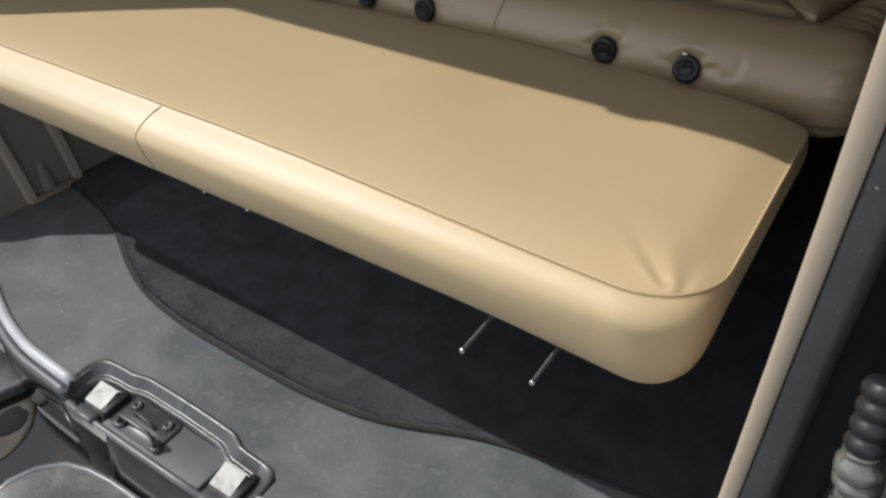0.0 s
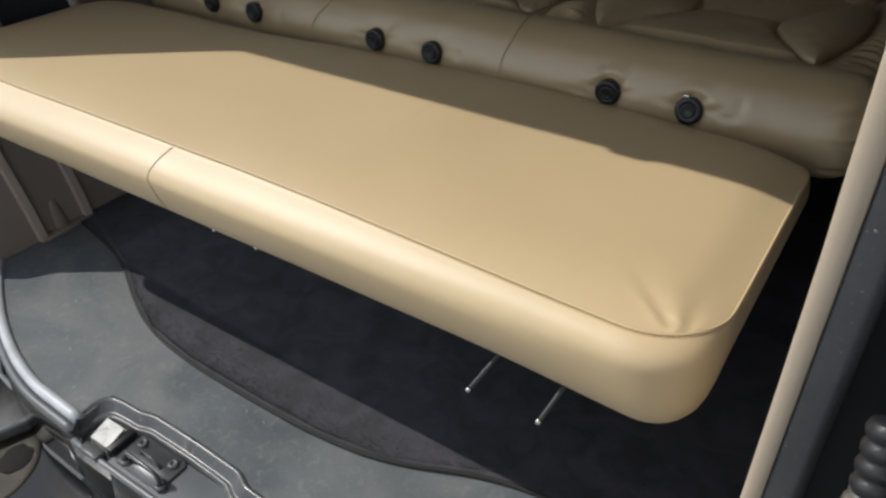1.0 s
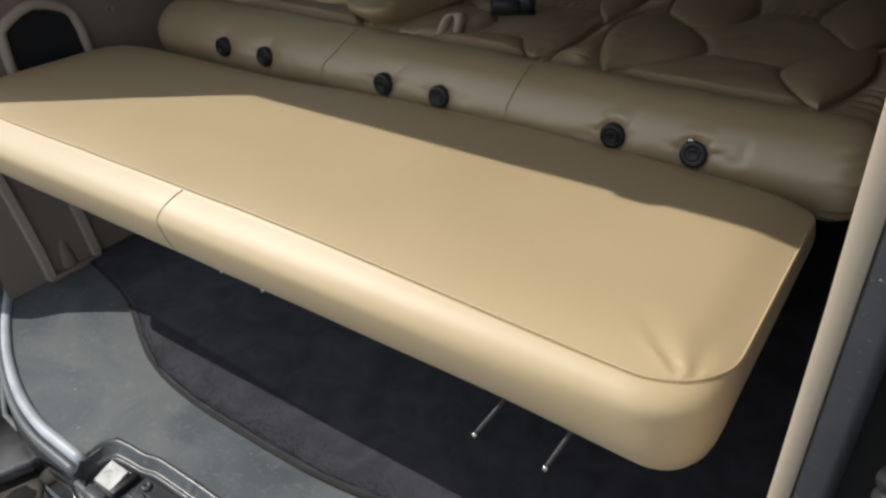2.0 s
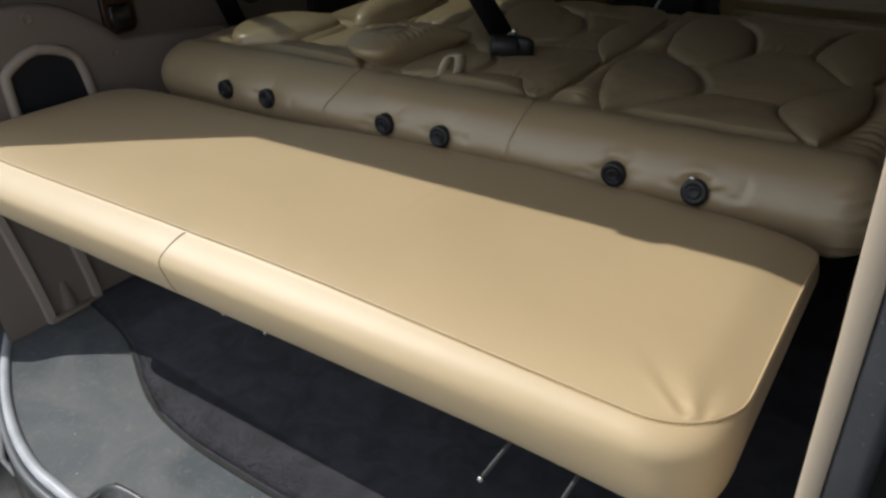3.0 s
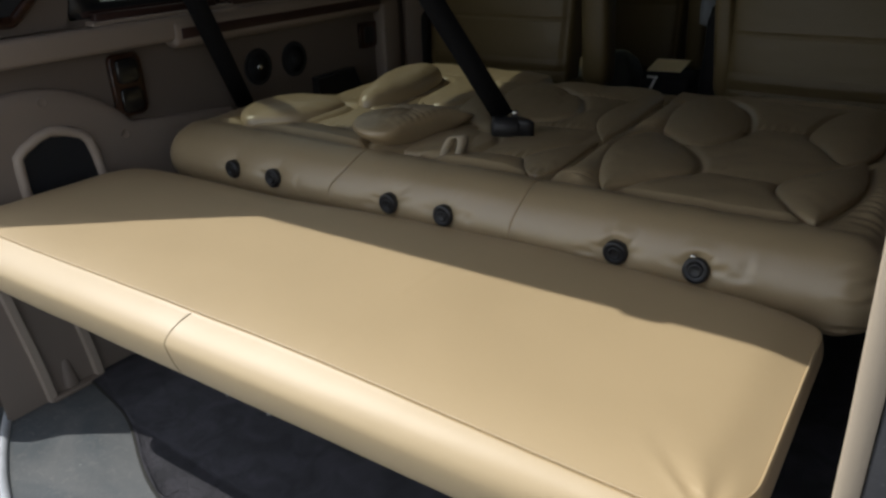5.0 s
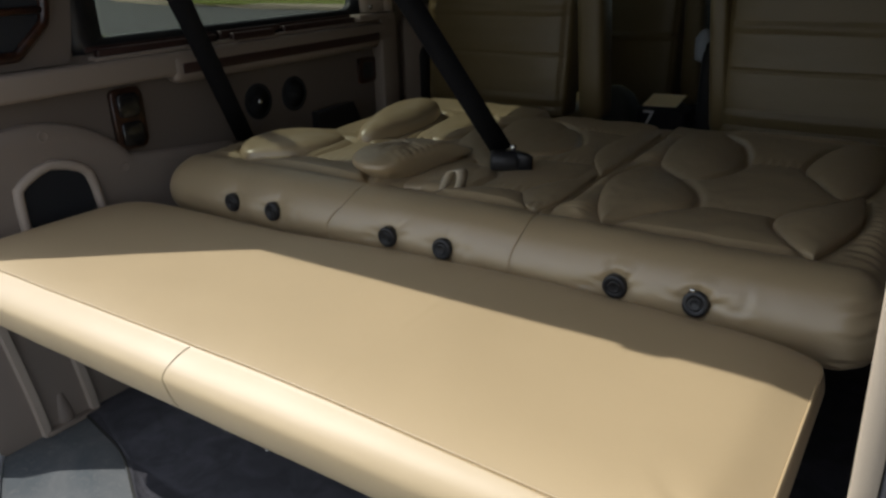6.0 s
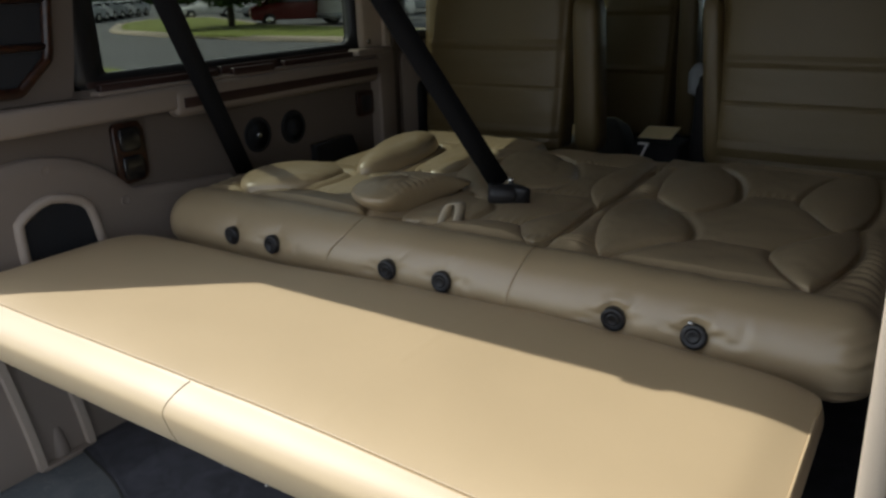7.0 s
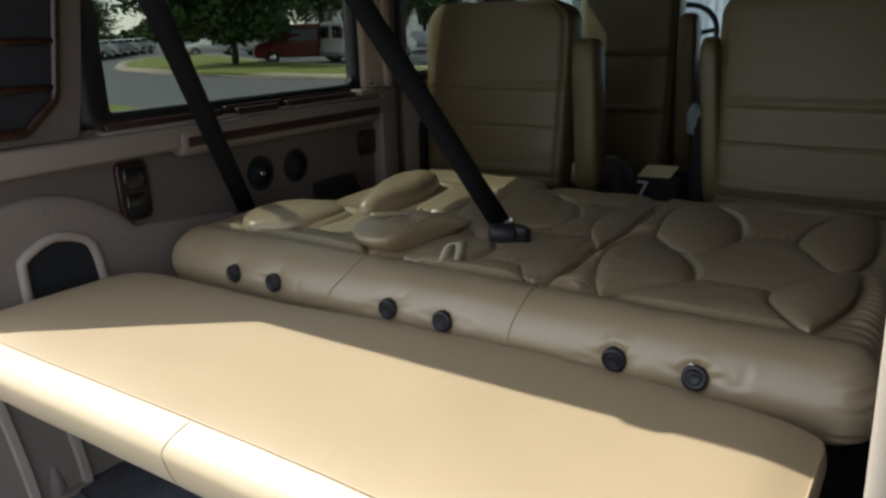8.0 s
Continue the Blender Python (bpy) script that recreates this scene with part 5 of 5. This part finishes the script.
chair(-1.778, -1.150, 2.44, 0.42, 1.088, (0.788, 0.480), (0.637, 0.455), [(-1.088, -1.062, 0.098, 0.950)], "taupe leather captain's chair beside the side window", "captain's chairs")
chair(-0.636, -0.010, 2.42, 0.42, 1.100, (0.752, 0.487), (0.624, 0.455), [(-0.657, -0.612, 0.062, 0.950)], "taupe leather captain's chair on the passenger side", "captain's chairs")
chair(-1.570, -1.082, 3.47, 0.30, 1.20, (0.864, 0.600), (), [(-1.034, -1.015, 0.088, 1.032)], "dark taupe driver's seat before the steering wheel", "front seats", 2.4)

# things between the chairs
bag = thing("dark_bag", "slumped dark green cloth bag on the floor", "bag", (-1.09, 2.80, FZ))
CLOTH = mat("black_cloth", (0.014, 0.014, 0.016), 0.85, 0, 0.4, 400, 0.2, 12, 0.5)


def soft_bag(cx, cy, wx, wy, z1, seed):
    rows_ = []
    for q in np.linspace(0, 1, 18):
        s_ = (1 - 0.12 * q) if q < 0.8 else (0.904) * math.sqrt(max(0.02, 1 - ((q - 0.8) / 0.205) ** 2))
        rows_.append([(cx + wx * s_ * math.copysign(abs(math.cos(a)) ** 0.6, math.cos(a)) + 0.012 * noise.noise(Vector((math.cos(a) * 2, q * 5, seed))),
                       cy + wy * s_ * math.copysign(abs(math.sin(a)) ** 0.6, math.sin(a)), FZ + (z1 - FZ) * q) for a in np.linspace(0, 2 * math.pi, 32, endpoint=False)])
    return rings(rows_)


put("body", mesh("body", *soft_bag(-1.112, 2.84, 0.100, 0.09, 0.478, 2), mat("dark_green_cloth", (0.042, 0.045, 0.038), 0.6, 0, 0.4, 400, 0.3, 12, 0.5)), bag)
coat = thing("folded_coat", "dark cloth bundle leaning beside the chair", "cloth", (-0.76, 2.80, FZ))
put("body", mesh("body", *soft_bag(-0.745, 2.86, 0.045, 0.09, 0.70, 5), CLOTH), coat)
GREYCLOTH = mat("pale_grey_cloth", (0.28, 0.30, 0.32), 0.9, 0, 0.3, 400, 0.25, 14, 0.5)
cl_v, cl_f = lathe([(0.012, 0.0), (0.030, 0.012), (0.036, 0.045), (0.030, 0.085), (0.018, 0.112), (0.006, 0.120)], 22)
cl_v = [(x * (1 + 0.35 * noise.noise(Vector((x * 40, y * 40, z * 30)))), y * (1 + 0.3 * noise.noise(Vector((x * 40, y * 40, z * 30 + 5)))), z) for x, y, z in cl_v]
put("lining", mesh("lining", *moved((cl_v, cl_f), Matrix.Translation((-0.782, 2.835, 0.585))), GREYCLOTH), coat, "pale grey lining")
def text_mesh(s, size, depth=0.001):
    cu = bpy.data.curves.new("writing", "FONT")
    cu.body, cu.size, cu.extrude, cu.align_x, cu.align_y = s, size, depth, "CENTER", "CENTER"
    ob = bpy.data.objects.new("writing", cu)
    me = bpy.data.meshes.new_from_object(ob)
    bpy.data.objects.remove(ob)
    return me


case = thing("floor_case", "black case on the floor with a white number 7", "case", (-0.90, 2.85, FZ))
put("body", mesh("body", *box(-0.995, -0.81, 2.752, 2.90, FZ, 0.410, 0.012, 3), CLOTH), case)
me = text_mesh("7", 0.10)
me.materials.append(WHITE)
dg = put("digit", me, case, "white number 7", at=(-0.947, 2.750, 0.372))
dg.rotation_euler = (radians(90), 0, radians(-4))
paper = thing("paper_folder", "manila paper lying on the black case", "paper", (-0.90, 2.86, 0.426))
put("sheet", mesh("sheet", *moved(box(-0.066, 0.066, -0.056, 0.056, -0.001, 0.001), Matrix.Translation((-0.912, 2.830, 0.437)) @ pose(0, 0, 0, 14, -2, -3)), PAPER, False), paper)

# steering wheel and dash
wheel = thing("steering_wheel", "dark steering wheel behind the driver's seat", "steering wheel", (-1.25, 4.25, 1.0))
wm = Matrix.Translation((-1.255, 4.22, 0.915)) @ pose(0, 0, 0, 68, 0, 0)
put("rim", mesh("rim", *moved(tube([(0.175 * math.cos(w), 0.175 * math.sin(w), 0) for w in np.linspace(0, 2 * math.pi, 48, endpoint=False)], 0.0145, 10, closed=True), wm), BLACK), wheel)
put("hub", mesh("hub", *moved(lathe([(0.07, -0.03), (0.07, 0.0), (0.05, 0.02)], 20), wm), BLACK), wheel)
for w in (0.2, math.pi - 0.2, math.pi * 1.5):
    put("spoke", mesh("spoke", *moved(tube([(0.05 * math.cos(w), 0.05 * math.sin(w), 0), (0.17 * math.cos(w), 0.17 * math.sin(w), 0)], 0.012, 8), wm), BLACK), wheel)
put("column", mesh("column", *moved(tube([(0, 0, -0.02), (0, 0, -0.48)], 0.03, 12), wm), BLACK), wheel)
dash = thing("dashboard", "dark dashboard under the windscreen", "dashboard", (MID, 4.9, 0.5))
put("body", mesh("body", *box(-1.83, 0.06, 4.55, 5.2, 0.30, 0.84, 0.06, 4), BLACK), dash)
screen = thing("windscreen", "clear sloping windscreen of the van", "window", (MID, 5.1, 0.8), kind="structure")
pane = put("pane", mesh("pane", *prism([(-1.9, 5.24, 0.72), (0.13, 5.24, 0.72), (0.13, 5.25, 0.72), (-1.9, 5.25, 0.72)], [(-1.9, 5.20, 1.36), (0.13, 5.20, 1.36), (0.13, 5.21, 1.36), (-1.9, 5.21, 1.36)]), CLEAR, False), screen)

# ---------- outside ----------
def lawn(name, outline_, label):
    t = thing(name, label, "lawn", (outline_[0][0], outline_[0][1], GROUND), kind="structure")
    put("turf", mesh("turf", *slab(outline_, GROUND, GROUND + 0.16, 0.05), GRASS, False), t)
    put("kerb", mesh("kerb", *tube([(x, y, GROUND + 0.04) for x, y in outline_], 0.42, 8, closed=True, flat=0.36), CONCRETE), t, "pale concrete kerb")
    return t


isle = [(-22.8, 21.3), (-17.3, 21.3), (-8, 20.8), (6, 20.5), (6, 25), (-18, 26.2), (-26, 28.2), (-31.5, 29.6), (-37.0, 33.2), (-46.5, 38.6), (-49.5, 37.5), (-48.5, 34.0), (-44.8, 30.0), (-41.0, 27.2), (-38.8, 25.6), (-36.0, 24.0), (-29.4, 22.2)]
lawn("lawn_island", isle, "kerbed grass island with a tree")
verge = [(-60, -30), (-9, -30), (-9, 4), (-10.5, 6.4), (-12.5, 8.4), (-14.5, 10.5), (-16.5, 11.5), (-18.5, 11.8), (-22, 12.4), (-60, 12)]
vg = thing("lawn_verge", "grass verge by the drive", "lawn", (-20, 5, GROUND), kind="structure")
put("turf", mesh("turf", *slab(verge, GROUND, GROUND + 0.03, 0.0), GRASS, False), vg)


def tree(x, y, h, spread, seed, label, leaves=5200, low_=0.30):
    """A trunk with limbs and a crown of many small leaf clumps."""
    rnd = random.Random(seed)
    t = thing("tree", label, "tree", (x, y, GROUND))
    base = Vector((x, y, GROUND + 0.1))
    trunk = [base + Vector((0.25 * math.sin(i), 0.2 * math.cos(i * 1.3), h * 0.55 * i / 6)) for i in range(7)]
    bits = [tube(trunk, [0.19 - 0.018 * i for i in range(7)], 10)]
    tips = []
    for i in range(16):
        a = rnd.uniform(0, 2 * math.pi)
        s0 = trunk[2].lerp(trunk[6], rnd.random())
        e = base + Vector((math.cos(a) * spread * rnd.uniform(0.4, 0.85), math.sin(a) * spread * rnd.uniform(0.4, 0.85), h * rnd.uniform(0.24, 0.9)))
        midp = s0.lerp(e, 0.5) + Vector((0, 0, 0.5))
        bits.append(tube([s0, midp, e], [0.08, 0.05, 0.02], 6))
        tips.append((midp, e))
    put("trunk", mesh("trunk", *join(*bits), BARK), t)
    vs_, fs_ = [], []
    blobs = [(base + Vector((rnd.gauss(0, 0.42) * spread, rnd.gauss(0, 0.42) * spread, h * rnd.uniform(low_, 0.98))), rnd.uniform(0.6, 1.5)) for _ in range(80)] + [(e, 1.2) for _, e in tips]
    for i in range(leaves):
        c, r = blobs[rnd.randrange(len(blobs))]
        p_ = c + Vector((rnd.gauss(0, 0.5), rnd.gauss(0, 0.5), rnd.gauss(0, 0.42))) * r
        if p_.z < GROUND + h * low_ * 0.62:
            continue
        u = Vector((rnd.gauss(0, 1), rnd.gauss(0, 1), rnd.gauss(0, 0.6))).normalized()
        v = u.cross(Vector((rnd.gauss(0, 1), rnd.gauss(0, 1), rnd.gauss(0, 1)))).normalized()
        s_ = rnd.uniform(0.11, 0.27)
        k = len(vs_)
        vs_ += [tuple(p_ - u * s_), tuple(p_ + v * s_ * 0.5), tuple(p_ + u * s_), tuple(p_ - v * s_ * 0.5)]
        fs_.append((k, k + 1, k + 2, k + 3))
    put("crown", mesh("crown", vs_, fs_, LEAF, False), t, "dense green leaves")


tree(-31.9, 27.6, 9.5, 4.1, 3, "broad green tree standing on the grass island", 60000, 0.20)
tree(-37.6, 41.0, 10.5, 4.6, 5, "green tree hanging over parked vehicles", 16000)
tree(-40.5, 57.5, 9.5, 4.4, 17, "green tree behind the parked vehicles", 12000, 0.26)
tree(-62, 56, 10.0, 5.0, 11, "green tree beyond the grass island", 8000)
tree(-76, 47.4, 5.2, 2.0, 8, "small green tree beyond the parked cars", 3000)


def woods():
    """A far belt of trees as loose leaf clumps."""
    rnd = random.Random(21)
    vs_, fs_ = [], []
    for i in range(14000):
        a = rnd.uniform(0.55, 1.35)
        d = rnd.uniform(170, 200)
        top_ = 2.6 + 1.2 * math.sin(a * 23) + 0.8 * math.sin(a * 61 + 1)
        c = Vector((-d * math.sin(a), d * math.cos(a), GROUND + abs(rnd.gauss(0, 0.55)) * top_))
        s_ = rnd.uniform(0.5, 1.3)
        u = Vector((rnd.gauss(0, 1), rnd.gauss(0, 1), rnd.gauss(0, 1))).normalized()
        w_ = u.cross(Vector((rnd.gauss(0, 1), rnd.gauss(0, 1), rnd.gauss(0, 1)))).normalized()
        k = len(vs_)
        vs_ += [tuple(c - u * s_), tuple(c + w_ * s_), tuple(c + u * s_), tuple(c - w_ * s_)]
        fs_.append((k, k + 1, k + 2, k + 3))
    return mesh("far_woods", vs_, fs_, LEAF, False)


tagged(new("far_woods", woods()), "distant green belt of trees", "woods", kind="stuff")


def vehicle(x, y, turn, kind, paint, label, group="", size=1.0):
    """A parked vehicle: shaped body, glasshouse, wheels, lights."""
    m_ = Matrix.Translation((x, y, GROUND)) @ pose(0, 0, 0, 0, 0, turn) @ Matrix.Scale(size, 4)
    c = thing({"van": "parked_van", "pickup": "parked_pickup", "car": "parked_car"}[kind], label, {"van": "van", "pickup": "pickup truck", "car": "car"}[kind], (x, y, GROUND), group=group)
    if kind == "van":
        prof = [(-2.7, 0.35), (2.6, 0.35), (2.75, 0.6), (2.7, 1.0), (1.9, 1.25), (1.25, 2.0), (0.9, 2.1), (-2.5, 2.1), (-2.7, 1.95)]
        wdt, lo_, hi_, gl_ = 1.0, 1.25, 1.85, [(-2.5, 1.2)]
    elif kind == "pickup":
        prof = [(-2.8, 0.5), (2.7, 0.5), (2.8, 0.8), (2.7, 1.05), (1.3, 1.2), (0.7, 1.75), (-0.7, 1.8), (-0.9, 1.25), (-2.8, 1.25)]
        wdt, lo_, hi_, gl_ = 0.95, 1.25, 1.68, [(-0.65, 0.6)]
    else:
        prof = [(-2.2, 0.35), (2.2, 0.35), (2.3, 0.6), (2.15, 0.8), (1.1, 0.95), (0.35, 1.42), (-1.0, 1.45), (-1.75, 1.0), (-2.25, 0.95)]
        wdt, lo_, hi_, gl_ = 0.88, 0.97, 1.36, [(-1.15, 0.5)]
    bm = bmesh.new()
    ra = [bm.verts.new((-wdt * (0.86 if z > lo_ + 0.2 else 1), y_, z)) for y_, z in prof]
    rb = [bm.verts.new((wdt * (0.86 if z > lo_ + 0.2 else 1), y_, z)) for y_, z in prof]
    bm.faces.new(ra)
    bm.faces.new(rb[::-1])
    for i in range(len(prof)):
        j = (i + 1) % len(prof)
        bm.faces.new((ra[i], rb[i], rb[j], ra[j]))
    bmesh.ops.bevel(bm, geom=list(bm.edges), offset=0.07, segments=2, profile=0.5, affect="EDGES")
    put("body", mesh("body", *moved(dump(bm), m_), paint), c)
    for a, b in gl_:
        for sgn in (-1, 1):
            xx = sgn * wdt * 0.94
            put("side_glass", mesh("side_glass", *moved(prism([(xx, a, lo_), (xx + 0.03 * sgn, a, lo_), (xx + 0.03 * sgn, b, lo_), (xx, b, lo_)], [(xx - 0.07 * sgn, a + 0.1, hi_), (xx - 0.04 * sgn, a + 0.1, hi_), (xx - 0.04 * sgn, b - 0.3, hi_), (xx - 0.07 * sgn, b - 0.3, hi_)]), m_), DARKGLASS, False), c)
    if kind == "van":
        for sgn in (-1, 1):
            put("rear_window", mesh("rear_window", *moved(box(sgn * 0.45 - 0.32, sgn * 0.45 + 0.32, -2.74, -2.70, 1.25, 1.85, 0.03), m_), DARKGLASS), c)
            put("tail_light", mesh("tail_light", *moved(box(sgn * 0.88 - 0.06, sgn * 0.88 + 0.06, -2.76, -2.68, 1.2, 1.75, 0.02), m_), REDPAINT), c)
        put("rear_bumper", mesh("rear_bumper", *moved(box(-0.95, 0.95, -2.85, -2.65, 0.42, 0.62, 0.04), m_), SILVERPAINT), c)
    else:
        z_ = 0.7 if kind == "car" else 0.85
        for sgn in (-1, 1):
            put("headlight", mesh("headlight", *moved(box(sgn * 0.65 - 0.16, sgn * 0.65 + 0.16, (2.2 if kind == "car" else 2.72), (2.32 if kind == "car" else 2.82), z_ - 0.08, z_ + 0.08, 0.03), m_), STEEL), c)
        f_ = {"car": (0.42, 1.05, 0.97, 1.36), "pickup": (0.75, 1.25, 1.25, 1.70)}[kind]
        put("windscreen", mesh("windscreen", *moved(prism([(-0.75, f_[1], f_[2]), (0.75, f_[1], f_[2]), (0.75, f_[1] + 0.04, f_[2] + 0.03), (-0.75, f_[1] + 0.04, f_[2] + 0.03)], [(-0.66, f_[0], f_[3]), (0.66, f_[0], f_[3]), (0.66, f_[0] + 0.04, f_[3] + 0.03), (-0.66, f_[0] + 0.04, f_[3] + 0.03)]), m_), DARKGLASS, False), c)
    for wy in ((-1.75, 1.75) if kind != "car" else (-1.35, 1.4)):
        for sgn in (-1, 1):
            wmx = m_ @ Matrix.Translation((sgn * (wdt - 0.08), wy, 0.36)) @ pose(0, 0, 0, 0, 90, 0)
            ty = put("tyre", mesh("tyre", *moved(lathe([(0.2, -0.11), (0.34, -0.11), (0.36, -0.08), (0.36, 0.08), (0.34, 0.11), (0.2, 0.11)], 20), wmx), TYRE), c)
            put("rim", mesh("rim", *moved(lathe([(0.06, -0.115), (0.19, -0.118), (0.205, -0.10), (0.205, 0.10), (0.19, 0.118), (0.06, 0.115)], 16), wmx), STEEL), ty)
    return c


vehicle(-28.1, 34.5, -8, "van", WHITEPAINT, "white panel van parked behind the grass", "", 1.05)
vehicle(-30.9, 31.9, 140, "van", REDPAINT, "dark red van parked beside a white van")
vehicle(-48.9, 40.4, 150, "car", WHITEPAINT, "pale car parked behind the tree", "parked cars")
vehicle(-44.6, 42.6, 150, "car", SILVERPAINT, "pale car parked behind the tree", "parked cars")
vehicle(-33.6, 47.6, 35, "car", SILVERPAINT, "silver car parked in the shade of a tree", "parked cars")
vehicle(-41.4, 45.4, 150, "car", WHITEPAINT, "pale car parked behind the tree", "parked cars")
for i in range(7):
    a, d = radians(58.9 - 0.56 * i), 63 + 2.9 * i
    vehicle(-d * math.sin(a), d * math.cos(a), 200, "car", (SILVERPAINT, WHITEPAINT, SILVERPAINT)[i % 3], "pale car in a parked row", "parked cars")

bld = thing("far_building", "long pale building beyond the car park", "building", (-40, 75, GROUND))
put("wall", mesh("wall", *box(-75, -26, 78, 100, GROUND, 7.5), FACADE, False), bld)
put("roof", mesh("roof", *box(-75.5, -25.5, 77.6, 100.4, 7.5, 8.0), SILVERPAINT, False), bld)
for i in range(11):
    put("window", mesh("window", *box(-72 + 4.1 * i, -69.6 + 4.1 * i, 77.9, 78.05, 1.2, 3.4), DARKGLASS, False), bld)
hall = thing("front_building", "pale ribbed metal building ahead of the van", "building", (-6, 28, GROUND))
put("wall", mesh("wall", *box(-14, 8, 52, 60, GROUND, 9.0), FACADE, False), hall)
for i in range(40):
    put("rib", mesh("rib", *box(-14 + 0.55 * i, -13.9 + 0.55 * i, 51.9, 52, GROUND, 9.0), SILVERPAINT, False), hall)
